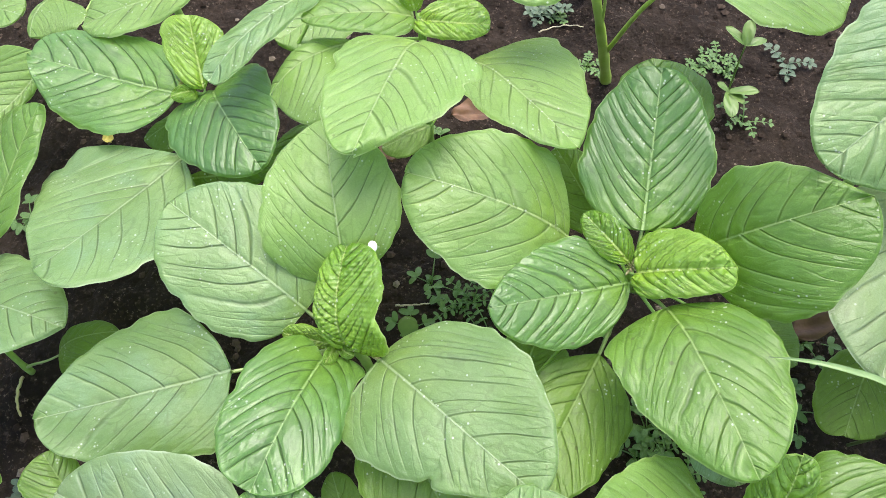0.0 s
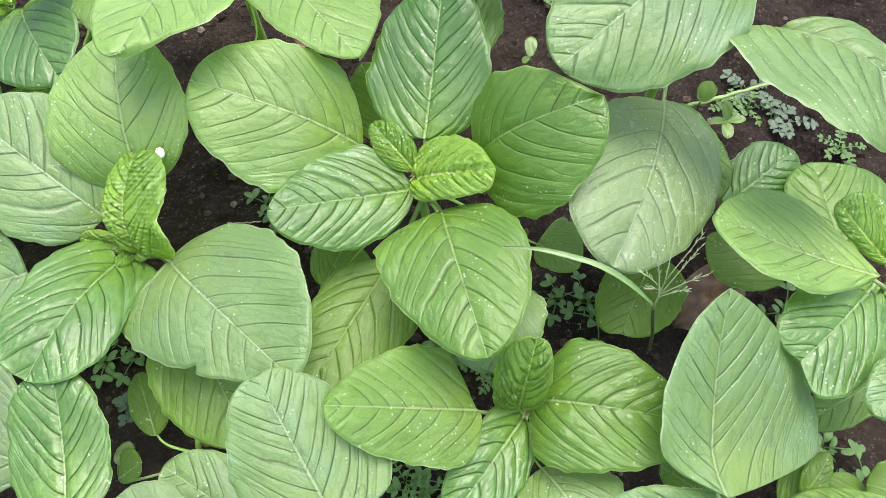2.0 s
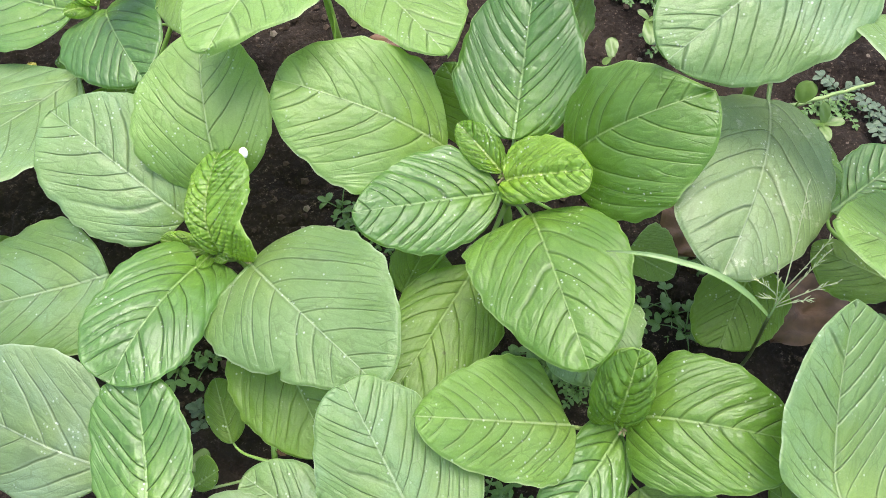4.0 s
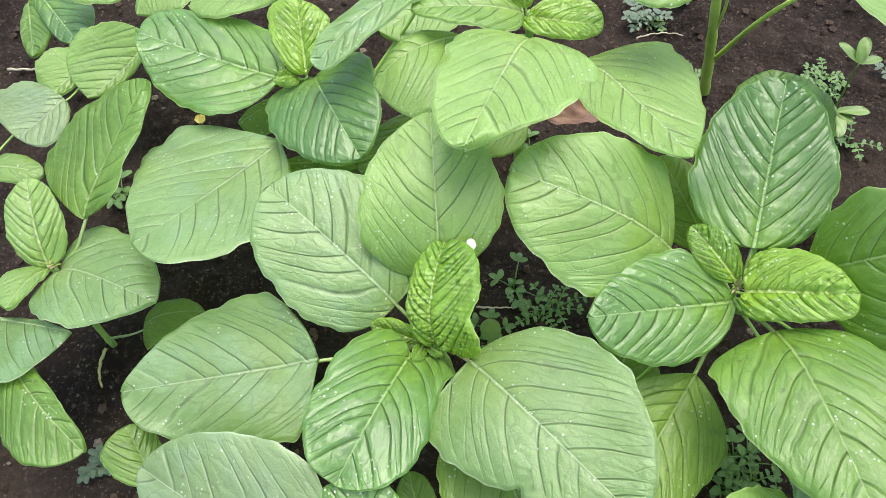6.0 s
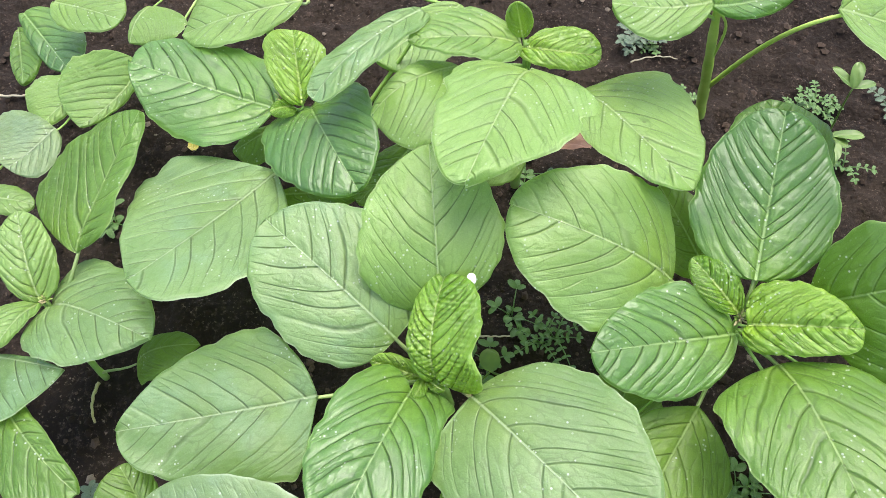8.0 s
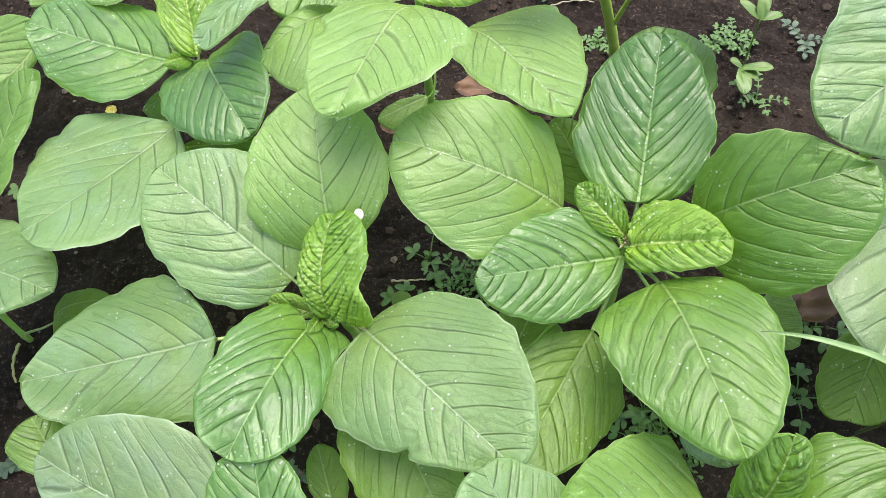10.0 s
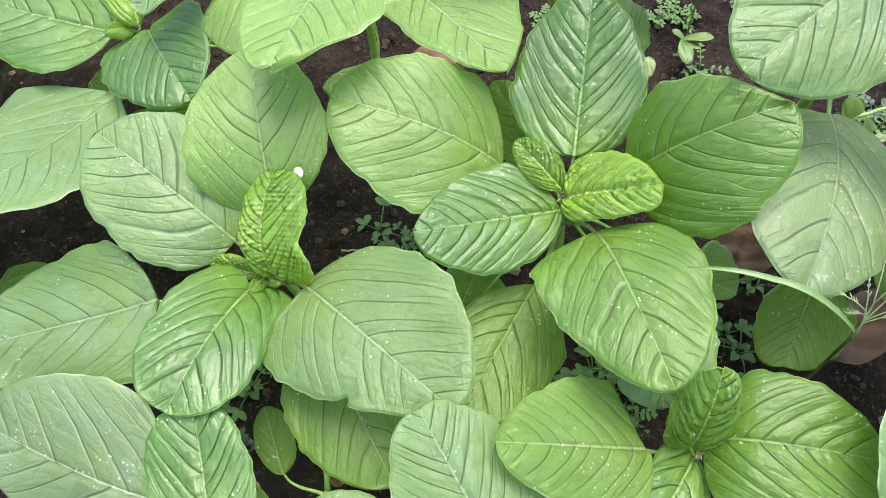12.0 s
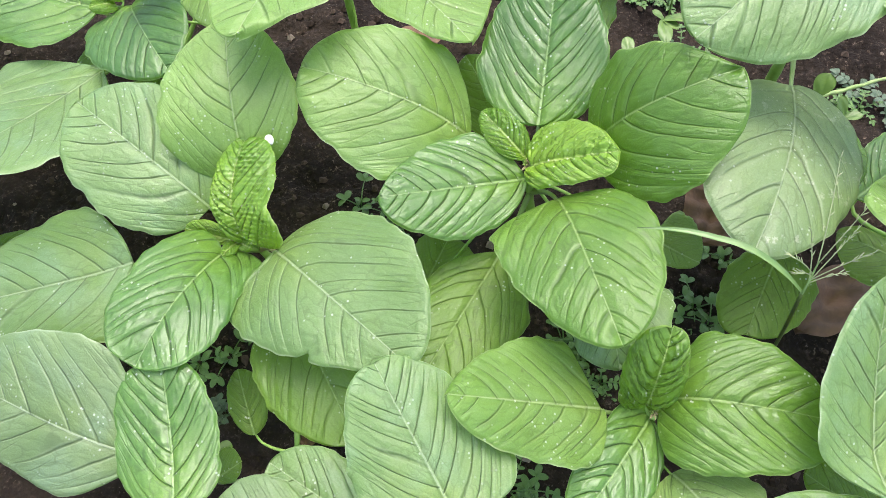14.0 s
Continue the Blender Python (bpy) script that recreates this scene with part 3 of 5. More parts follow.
def dry_leaf(base, tip, width, label):
    """A dead leaf, curled and buckled, on the soil."""
    B, T = np.array(base, float), np.array(tip, float)
    ax = T - B
    size = np.linalg.norm(ax)
    ax /= size
    side = np.cross(ax, (0, 0, 1.0))
    nu, nv = 30, 19
    U, V = np.meshgrid(np.linspace(0, 1, nu), np.linspace(-1, 1, nv), indexing="ij")
    w = 0.5 * width * np.clip(1 - np.abs((U - 0.45) / np.where(U < 0.45, 0.45, 0.55)) ** 2, 0, 1) ** 0.6
    z = 0.16 * width * np.abs(V) ** 1.6 + 0.06 * width * np.sin(9 * U + 3 * V) + 0.04 * width * np.sin(21 * U - 6 * V) - 0.05 * width * np.exp(-(V / 0.1) ** 2)
    P = B + (U * size)[..., None] * ax + (V * w)[..., None] * side + z[..., None] * np.array((0, 0, 1.0))
    idx = np.arange(nu * nv).reshape(nu, nv)
    quads = np.stack([idx[:-1, :-1], idx[1:, :-1], idx[1:, 1:], idx[:-1, 1:]], -1).reshape(-1, 4)
    ob = mesh_object("dead_leaf", P.reshape(-1, 3), quads.tolist(), DRY_YELLOW if "yellow" in label else DRY, B)
    return tagged(ob, label, "dead leaf", "dead leaves in the bed")


def twig(points, radius, label, material=STRAW):
    P = np.array(points, float)
    path = bezier(P[0], P[0] * 0.33 + P[1] * 0.67, P[1] * 0.67 + P[2] * 0.33, P[2], 14)
    path[:, 2] += 0.0006 * np.sin(np.arange(14) * 1.9)
    v, f = tube(path, radius * np.linspace(1.0, 0.6, 14) * (1 + 0.15 * np.sin(np.arange(14) * 2.7)), 7)
    return tagged(mesh_object("twig", v, f, material, P[0]), label, "twig", "twigs and stalks on the soil")


def egg(at):
    """A tiny white egg on a leaf."""
    bm = bmesh.new()
    bmesh.ops.create_uvsphere(bm, u_segments=20, v_segments=14, radius=0.0022)
    for v in bm.verts:
        v.co.x *= 1 + 0.12 * v.co.y / 0.0022
        v.co.y *= 1.3
        v.co.z *= 0.75
    me = bpy.data.meshes.new("insect_egg")
    bm.to_mesh(me)
    bm.free()
    me.materials.append(EGG)
    me.polygons.foreach_set("use_smooth", [True] * len(me.polygons))
    ob = new("insect_egg", me)
    ob.matrix_basis = Matrix.Translation(at) @ Euler((radians(20), 0, radians(25))).to_matrix().to_4x4()
    return tagged(ob, "tiny white oval egg on a broad green leaf", "egg")


def grass_stalk(foot, node, blade, ends):
    """A thin grass stalk with one arching blade and a sparse flower head."""
    foot, node = np.array(foot, float), np.array(node, float)
    e = new("grass_stalk")
    e.location = foot
    tagged(e, "thin grass stalk with arching blade and sparse pale flower head", "grass")
    v, f = tube(bezier(foot - (0, 0, 0.004), foot * 0.66 + node * 0.34 + (0.002, 0, 0), foot * 0.33 + node * 0.67, node, 16), np.linspace(0.0011, 0.0008, 16), 7)
    under(mesh_object("culm", v, f, CULM, foot), e)
    b = [np.array(p, float) for p in blade]
    path = np.concatenate([bezier(node, node * 0.5 + b[0] * 0.5 + (0, 0, 0.006), b[0] + (0, 0, 0.002), b[0] * 0.55 + b[1] * 0.45, 12), bezier(b[0] * 0.5 + b[1] * 0.5, b[1], b[1] * 0.6 + b[2] * 0.4, b[2], 14)])
    tan = np.gradient(path, axis=0)
    verts, faces = [], []
    n = len(path)
    for i in range(n):
        t = i / (n - 1)
        w = 0.0012 * min(1.0, 0.35 + 4 * t) * (1 - t ** 3) + 0.00015
        s = np.cross(tan[i], (0.1, -0.25, 1.0))
        s /= np.linalg.norm(s)
        for j, q in enumerate((-1, -0.5, 0, 0.5, 1)):
            verts.append(path[i] + s * q * w + np.array((0, 0, 0.0005 * abs(q))))
    for i in range(n - 1):
        for j in range(4):
            faces.append((i * 5 + j, (i + 1) * 5 + j, (i + 1) * 5 + j + 1, i * 5 + j + 1))
    under(mesh_object("blade", verts, faces, GRASS, node), e)
    r = np.random.RandomState(4)
    mid = node * 0.45 + np.mean([np.array(q, float) for q in ends], axis=0) * 0.55
    v, f = tube(bezier(node, node + (0, 0, 0.004), mid - (0, 0, 0.003), mid, 8), np.linspace(0.0006, 0.00035, 8), 6)
    head = under(mesh_object("flower_head", v, f, GRASS, node), e)
    for k, q in enumerate(ends):
        q = np.array(q, float)
        start = node + (mid - node) * r.uniform(0.3, 1.0)
        path = bezier(start, start * 0.7 + q * 0.3 + (0, 0, 0.003), start * 0.3 + q * 0.7 + (0, 0, 0.002), q, 12)
        v, f = tube(path, np.linspace(0.00030, 0.00014, 12), 5)
        for i in range(4, 12):
            for sg in (-1, 1):
                way = path[min(11, i)] - path[i - 1]
                way /= np.linalg.norm(way)
                out = np.cross(way, (0, 0, 1.0)) * sg * r.uniform(0.2, 0.9) + way + r.uniform(-0.2, 0.2, 3)
                out /= np.linalg.norm(out)
                if r.rand() < 0.5:
                    continue
                size = r.uniform(0.0018, 0.0036)
                n0 = len(v)
                sv, sf = tube([path[i], path[i] + out * size * 0.4, path[i] + out * size], [0.00012, 0.00028, 0.00006], 5)
                v += sv
                f += [tuple(n0 + a for a in face) for face in sf]
        under(mesh_object("branch", v, f, GRASS_PALE, start), head)
    return e


# ---- the amaranth plants ----
central = plant('young green amaranth with broad oval leaves and a wrinkled crown', (-0.046, 0.140, 0.000), (-0.0550, 0.1330, 0.0860), 0.0035)
# leaves of central
leaf(central, (-0.0724, 0.1443, 0.0928), (-0.1418, 0.1924, 0.1215), 10.6, (0.0366, 0.41, 0.36, 0.48, 0.00, 0.00), (0.0467, 0.14, 0.55, 0.64, 0.00, 0.04), 0.0091, MATURE)
leaf(central, (-0.0515, 0.1584, 0.0977), (-0.0617, 0.2281, 0.1437), -0.2, (0.0377, 0.37, 0.53, 0.68, 0.04, 0.00), (0.0329, 0.44, 0.78, 0.74, 0.00, 0.12), 0.0175, LIME, relief=0.7)
leaf(central, (-0.0506, 0.1242, 0.0924), (-0.0493, 0.1691, 0.1209), 17.8, (0.0128, 0.53, 0.63, 0.66, 0.22, 0.04), (0.0247, 0.22, 0.18, 0.28, 0.12, 0.00), 0.0131, YOUNG, lobes=((1, 0.40, -0.13, 0.09), (1, 0.10, 0.10, 0.10)), drape=1.6)
leaf(central, (-0.1078, 0.1132, 0.0907), (-0.2053, 0.0911, 0.0807), 8.3, (0.0368, 0.18, 1.30, 0.50, 0.00, 0.04), (0.0408, 0.32, 0.77, 0.98, 0.00, 0.21), -0.0028, MATURE, notch=0.05)
leaf(central, (-0.0627, 0.1196, 0.0892), (-0.0872, 0.0515, 0.1078), 5.9, (0.0270, 0.65, 0.52, 0.78, 0.40, 0.08), (0.0302, 0.43, 0.52, 0.36, 0.38, 0.00), 0.0094, GLOSSY, lobes=((-1, 0.10, 0.45, 0.10),))
leaf(central, (-0.0330, 0.1163, 0.0962), (0.0384, 0.0473, 0.1215), -9.1, (0.0453, 0.46, 0.81, 0.90, 0.15, 0.30), (0.0407, 0.12, 0.63, 1.05, 0.00, 0.15), 0.0093, SCARRED_GREEN, slit=(1, 0.6, 0.16), stem=STEM_BROWN, lobes=((-1, 0.35, 0.03, 0.06),))
leaf(central, (-0.0583, 0.1272, 0.0860), (-0.0843, 0.1323, 0.0920), 39.5, (0.0045, 0.53, 0.55, 0.55, 0.00, 0.00), (0.0073, 0.53, 0.55, 0.55, 0.00, 0.00), -0.0000, YOUNG)
leaf(central, (-0.0570, 0.1264, 0.0880), (-0.0603, 0.1151, 0.0950), 25.3, (0.0043, 0.64, 0.55, 0.55, 0.00, 0.00), (0.0033, 0.64, 0.55, 0.55, 0.00, 0.00), 0.0016, YOUNG)
leaf(central, (-0.0559, 0.1264, 0.0880), (-0.0469, 0.1189, 0.0950), -33.5, (0.0035, 0.64, 0.55, 0.55, 0.00, 0.00), (0.0033, 0.64, 0.55, 0.55, 0.00, 0.00), 0.0014, YOUNG)
crown_bud(central, (-0.0545, 0.1305, 0.0880), 0.0062, 7)

bright = plant('green amaranth with glossy blue-green leaves round a pale crown', (0.103, 0.165, 0.000), (0.0965, 0.1640, 0.1030), 0.0035)
# leaves of bright
leaf(bright, (0.0939, 0.1553, 0.1021), (0.0198, 0.1340, 0.1187), 11.7, (0.0265, 0.47, 0.80, 0.66, 0.05, 0.12), (0.0289, 0.37, 1.08, 0.87, 0.12, 0.00), 0.0000, GLOSSY, veins=8.5)
leaf(bright, (0.0994, 0.1763, 0.1192), (0.1101, 0.2504, 0.1556), 9.3, (0.0353, 0.38, 0.64, 0.61, 0.09, 0.17), (0.0313, 0.39, 0.46, 0.85, 0.00, 0.29), -0.0007, GLOSSY, veins=9)
leaf(bright, (0.0944, 0.1555, 0.1137), (0.1332, 0.1445, 0.1413), -12.8, (0.0223, 0.26, 0.34, 0.82, 0.05, 0.00), (0.0141, 0.26, 0.58, 0.21, 0.15, 0.00), 0.0017, YOUNG)
leaf(bright, (0.0939, 0.1636, 0.1080), (0.0711, 0.1882, 0.1160), 19.3, (0.0090, 0.47, 0.55, 0.55, 0.00, 0.00), (0.0108, 0.47, 0.55, 0.55, 0.00, 0.00), 0.0032, YOUNG)
leaf(bright, (0.0654, 0.1828, 0.1007), (-0.0198, 0.1977, 0.1409), 19.2, (0.0420, 0.42, 1.13, 0.60, 0.00, 0.08), (0.0358, 0.42, 0.76, 0.57, 0.00, 0.06), 0.0154, LIME)
leaf(bright, (0.1280, 0.1704, 0.1083), (0.1787, 0.1590, 0.1805), -33.8, (0.0302, 0.51, 0.96, 1.10, 0.00, 0.00), (0.0434, 0.53, 1.30, 0.64, 0.27, 0.15), 0.0184, DEEP, relief=1.5, lobes=((-1, 0.60, -0.07, 0.05),))
leaf(bright, (0.1080, 0.1380, 0.1104), (0.1259, 0.0514, 0.1369), -12.2, (0.0348, 0.44, 0.67, 0.85, 0.00, 0.13), (0.0377, 0.27, 0.81, 0.91, 0.06, 0.35), 0.0113, DEEP, relief=0.8)
leaf(bright, (0.1282, 0.1043, 0.0886), (0.1338, 0.0560, 0.0920), -7.5, (0.0312, 0.41, 0.55, 0.65, 0.04, 0.00), (0.0187, 0.69, 0.55, 0.74, 0.00, 0.00), 0.0097, MATURE)
leaf(bright, (0.1183, 0.2208, 0.1250), (0.1148, 0.2754, 0.1350), 2.9, (0.0246, 0.55, 0.55, 0.55, 0.00, 0.00), (0.0287, 0.55, 0.55, 0.55, 0.00, 0.00), -0.0006, DEEP)
leaf(bright, (0.0898, 0.1938, 0.0850), (0.0629, 0.2412, 0.1000), 18.6, (0.0201, 0.50, 0.55, 0.55, 0.00, 0.00), (0.0150, 0.50, 0.55, 0.55, 0.00, 0.00), 0.0036, SHADE_TINTED)
leaf(bright, (0.0812, 0.1259, 0.0749), (0.0370, 0.0519, 0.0739), 4.3, (0.0312, 0.32, 0.87, 0.63, 0.00, 0.06), (0.0252, 0.36, 1.00, 0.55, 0.00, 0.00), -0.0010, SHADE_TINTED)
leaf(bright, (0.0406, 0.1180, 0.0550), (0.0538, 0.1477, 0.0550), 0.0, (0.0163, 0.65, 0.55, 0.55, 0.00, 0.00), (0.0211, 0.65, 0.55, 0.55, 0.00, 0.00), 0.0000, SHADE_TINTED)
leaf(bright, (0.1637, 0.1354, 0.0750), (0.1871, 0.1220, 0.0700), -8.0, (0.0226, 0.25, 0.55, 0.55, 0.00, 0.00), (0.0099, 0.25, 0.55, 0.55, 0.00, 0.00), -0.0026, LIME)
crown_bud(bright, (0.0955, 0.1625, 0.1040), 0.0052, 6)

upper = plant('green amaranth with a glossy dark leaf and a yellow-green crown', (-0.140, 0.285, 0.000), (-0.1490, 0.2770, 0.1120), 0.0035)
# leaves of upper
leaf(upper, (-0.1555, 0.2750, 0.1073), (-0.2463, 0.2997, 0.1120), 4.8, (0.0360, 0.38, 0.66, 0.82, 0.07, 0.03), (0.0316, 0.39, 0.55, 0.35, 0.05, 0.08), -0.0015, GLOSSY)
leaf(upper, (-0.1371, 0.2702, 0.1176), (-0.1458, 0.3077, 0.1357), 2.1, (0.0180, 0.75, 0.54, 0.42, 0.10, 0.15), (0.0171, 0.60, 1.23, 0.73, 0.00, 0.00), 0.0019, YOUNG)
leaf(upper, (-0.1369, 0.2824, 0.1016), (-0.0977, 0.2139, 0.1196), -14.4, (0.0313, 0.35, 0.41, 0.78, 0.00, 0.26), (0.0347, 0.42, 0.39, 0.64, 0.20, 0.07), 0.0134, GLOSSY)
leaf(upper, (-0.0731, 0.3143, 0.1493), (-0.1240, 0.2514, 0.1450), -3.0, (0.0134, 0.58, 0.26, 0.25, 0.04, 0.00), (0.0116, 0.61, 0.55, 0.51, 0.00, 0.04), 0.0077, MATURE, stalk=0.3, stem=STEM)
leaf(upper, (-0.1524, 0.2402, 0.0926), (-0.2040, 0.1550, 0.1184), -9.3, (0.0443, 0.47, 0.96, 0.36, 0.00, 0.11), (0.0614, 0.27, 0.87, 1.00, 0.01, 0.03), -0.0017, MATURE)
leaf(upper, (-0.1425, 0.2727, 0.1120), (-0.1543, 0.2637, 0.1180), 17.6, (0.0066, 0.47, 0.55, 0.55, 0.00, 0.00), (0.0048, 0.47, 0.55, 0.55, 0.00, 0.00), 0.0026, YOUNG)
leaf(upper, (-0.0753, 0.2722, 0.0850), (-0.1039, 0.2275, 0.0850), -0.0, (0.0123, 0.45, 0.55, 0.55, 0.00, 0.00), (0.0138, 0.45, 0.55, 0.55, 0.00, 0.00), 0.0000, SHADE_TINTED)
leaf(upper, (-0.1676, 0.2999, 0.0600), (-0.1955, 0.2788, 0.0550), 11.4, (0.0183, 0.54, 0.55, 0.55, 0.00, 0.00), (0.0055, 0.54, 0.55, 0.55, 0.00, 0.00), 0.0015, SHADE_TINTED)
leaf(upper, (-0.1542, 0.2331, 0.0800), (-0.1017, 0.2359, 0.0850), -21.4, (0.0047, 0.49, 0.55, 0.55, 0.00, 0.00), (0.0098, 0.49, 0.55, 0.55, 0.00, 0.00), 0.0010, SHADE_TINTED)
crown_bud(upper, (-0.1500, 0.2745, 0.1150), 0.0045, 5)

back = plant('light green amaranth with overlapping drooping leaves', (-0.010, 0.307, 0.000), (-0.0144, 0.3032, 0.1400), 0.0035)
# leaves of back
leaf(back, (-0.0135, 0.2689, 0.1551), (-0.0417, 0.1857, 0.1748), -5.5, (0.0412, 0.32, 1.03, 1.10, 0.00, 0.00), (0.0340, 0.24, 0.62, 0.72, 0.08, 0.35), 0.0084, LIME, lobes=((1, 0.45, -0.12, 0.05), (-1, 0.42, -0.10, 0.05),))
leaf(back, (0.0145, 0.2764, 0.1327), (0.0662, 0.2100, 0.1431), 9.3, (0.0473, 0.24, 0.20, 0.98, 0.00, 0.10), (0.0253, 0.31, 0.57, 0.59, 0.25, 0.04), 0.0056, LIME)
leaf(back, (-0.0506, 0.2942, 0.1288), (-0.0957, 0.2558, 0.1287), 0.4, (0.0377, 0.75, 0.55, 0.44, 0.00, 0.07), (0.0099, 0.45, 0.62, 0.68, 0.00, 0.00), 0.0097, LIME)
leaf(back, (-0.0172, 0.3025, 0.1398), (-0.0779, 0.2906, 0.1500), -5.0, (0.0183, 0.30, 0.53, 0.81, 0.00, 0.00), (0.0250, 0.44, 0.55, 0.72, 0.00, 0.00), 0.0042, LIME, relief=1.8)
leaf(back, (-0.0152, 0.3008, 0.1395), (0.0245, 0.2906, 0.1451), -8.2, (0.0174, 0.53, 0.59, 0.57, 0.00, 0.00), (0.0117, 0.56, 0.30, 0.48, 0.16, 0.03), -0.0002, YOUNG)
leaf(back, (-0.0169, 0.3052, 0.1400), (-0.0220, 0.3109, 0.1600), 44.0, (0.0075, 0.50, 0.55, 0.55, 0.00, 0.00), (0.0074, 0.50, 0.55, 0.55, 0.00, 0.00), -0.0002, YOUNG)
leaf(back, (-0.0094, 0.2721, 0.0800), (-0.0388, 0.2581, 0.0750), 13.5, (0.0126, 0.52, 0.55, 0.55, 0.00, 0.00), (0.0056, 0.52, 0.55, 0.55, 0.00, 0.00), 0.0010, LIME)

east = plant('tall amaranth with large pale crumpled leaves on a thick stem', (0.247, 0.244, 0.000), (0.2272, 0.2114, 0.1900), 0.0042, True)
# leaves of east
leaf(east, (0.2233, 0.2131, 0.2180), (0.1595, 0.1708, 0.1850), 17.1, (0.0420, 0.32, 0.91, 0.64, 0.46, 0.00), (0.0433, 0.10, 0.55, 0.69, 0.00, 0.19), -0.0034, MATURE, relief=1.0, veins=7)
leaf(east, (0.2308, 0.1977, 0.1224), (0.1855, 0.0925, 0.1400), 14.7, (0.0376, 0.44, 0.55, 0.72, 0.21, 0.09), (0.0389, 0.55, 0.72, 0.71, 0.02, 0.13), 0.0112, SCARRED)
leaf(east, (0.2447, 0.2081, 0.1050), (0.2531, 0.1448, 0.1050), 0.0, (0.0199, 0.56, 0.55, 0.55, 0.00, 0.00), (0.0227, 0.56, 0.55, 0.55, 0.00, 0.00), -0.0000, DEEP, stalk=0.25)
leaf(east, (0.2307, 0.1296, 0.0703), (0.2105, 0.0870, 0.0550), 4.0, (0.0263, 0.36, 0.48, 0.53, 0.04, 0.03), (0.0216, 0.52, 0.48, 0.39, 0.00, 0.21), -0.0018, SHADE_TINTED, stalk=0.15)
leaf(east, (0.2193, 0.2137, 0.1970), (0.2260, 0.2159, 0.2100), -20.6, (0.0052, 0.61, 0.55, 0.55, 0.00, 0.00), (0.0066, 0.61, 0.55, 0.55, 0.00, 0.00), 0.0024, YOUNG)
leaf(east, (0.2191, 0.2151, 0.1970), (0.2111, 0.2206, 0.2150), 48.5, (0.0046, 0.56, 0.55, 0.55, 0.00, 0.00), (0.0061, 0.56, 0.55, 0.55, 0.00, 0.00), -0.0009, YOUNG)
leaf(east, (0.2627, 0.1902, 0.1888), (0.3130, 0.1361, 0.1860), 12.4, (0.0212, 0.42, 0.64, 0.55, 0.00, 0.00), (0.0511, 0.61, 0.31, 0.47, 0.47, 0.02), 0.0119, SCARRED_GREEN, relief=1.9, drape=2.2)

far = plant('green amaranth with one glossy crumpled leaf', (0.344, 0.104, 0.000), (0.3337, 0.0943, 0.1150), 0.0035)
# leaves of far
leaf(far, (0.3109, 0.0879, 0.1374), (0.2323, 0.1139, 0.1520), -15.5, (0.0237, 0.59, 1.03, 0.81, 0.04, 0.11), (0.0391, 0.45, 1.22, 0.87, 0.00, 0.00), -0.0029, LIME)
leaf(far, (0.3214, 0.0918, 0.1191), (0.2729, 0.0518, 0.1207), 7.3, (0.0262, 0.60, 0.54, 0.26, 0.00, 0.24), (0.0240, 0.63, 0.55, 0.35, 0.00, 0.10), 0.0034, GLOSSY, relief=1.2)
leaf(far, (0.2697, 0.1526, 0.0850), (0.3200, 0.1903, 0.0830), -7.2, (0.0192, 0.60, 0.55, 0.55, 0.00, 0.00), (0.0186, 0.60, 0.55, 0.55, 0.00, 0.00), -0.0013, GLOSSY)
leaf(far, (0.3291, 0.1213, 0.0900), (0.3257, 0.1794, 0.0880), 2.0, (0.0215, 0.61, 0.55, 0.55, 0.00, 0.00), (0.0391, 0.61, 0.55, 0.55, 0.00, 0.00), -0.0001, DEEP)
leaf(far, (0.3299, 0.1014, 0.1200), (0.3064, 0.1313, 0.1300), 11.5, (0.0079, 0.68, 0.55, 0.55, 0.00, 0.00), (0.0197, 0.68, 0.55, 0.55, 0.00, 0.00), -0.0005, YOUNG)
leaf(far, (0.3062, 0.1166, 0.0700), (0.2633, 0.1403, 0.0700), -0.0, (0.0221, 0.58, 0.55, 0.55, 0.00, 0.00), (0.0122, 0.58, 0.55, 0.55, 0.00, 0.00), -0.0000, SHADE_TINTED)
leaf(far, (0.3432, 0.0569, 0.0850), (0.2902, 0.0316, 0.0800), 10.4, (0.0134, 0.54, 0.55, 0.55, 0.00, 0.00), (0.0113, 0.54, 0.55, 0.55, 0.00, 0.00), 0.0004, SHADE_TINTED)
leaf(far, (0.3526, -0.0132, 0.0600), (0.2852, -0.0058, 0.0600), 0.0, (0.0115, 0.60, 0.55, 0.55, 0.00, 0.00), (0.0107, 0.60, 0.55, 0.55, 0.00, 0.00), 0.0000, SHADE_TINTED)
leaf(far, (0.3277, 0.0554, 0.1300), (0.2956, 0.0252, 0.1300), 0.0, (0.0132, 0.49, 0.55, 0.55, 0.00, 0.00), (0.0120, 0.49, 0.55, 0.55, 0.00, 0.00), 0.0000, MATURE)
leaf(east, (0.3106, 0.2478, 0.2000), (0.2340, 0.2166, 0.2000), 0.0, (0.0249, 0.62, 0.55, 0.55, 0.00, 0.00), (0.0206, 0.62, 0.55, 0.55, 0.00, 0.00), 0.0000, MATURE, relief=1.0)

south = plant('amaranth with a large pale pointed leaf', (0.229, -0.023, 0.000), (0.2287, -0.0131, 0.1150), 0.0035)
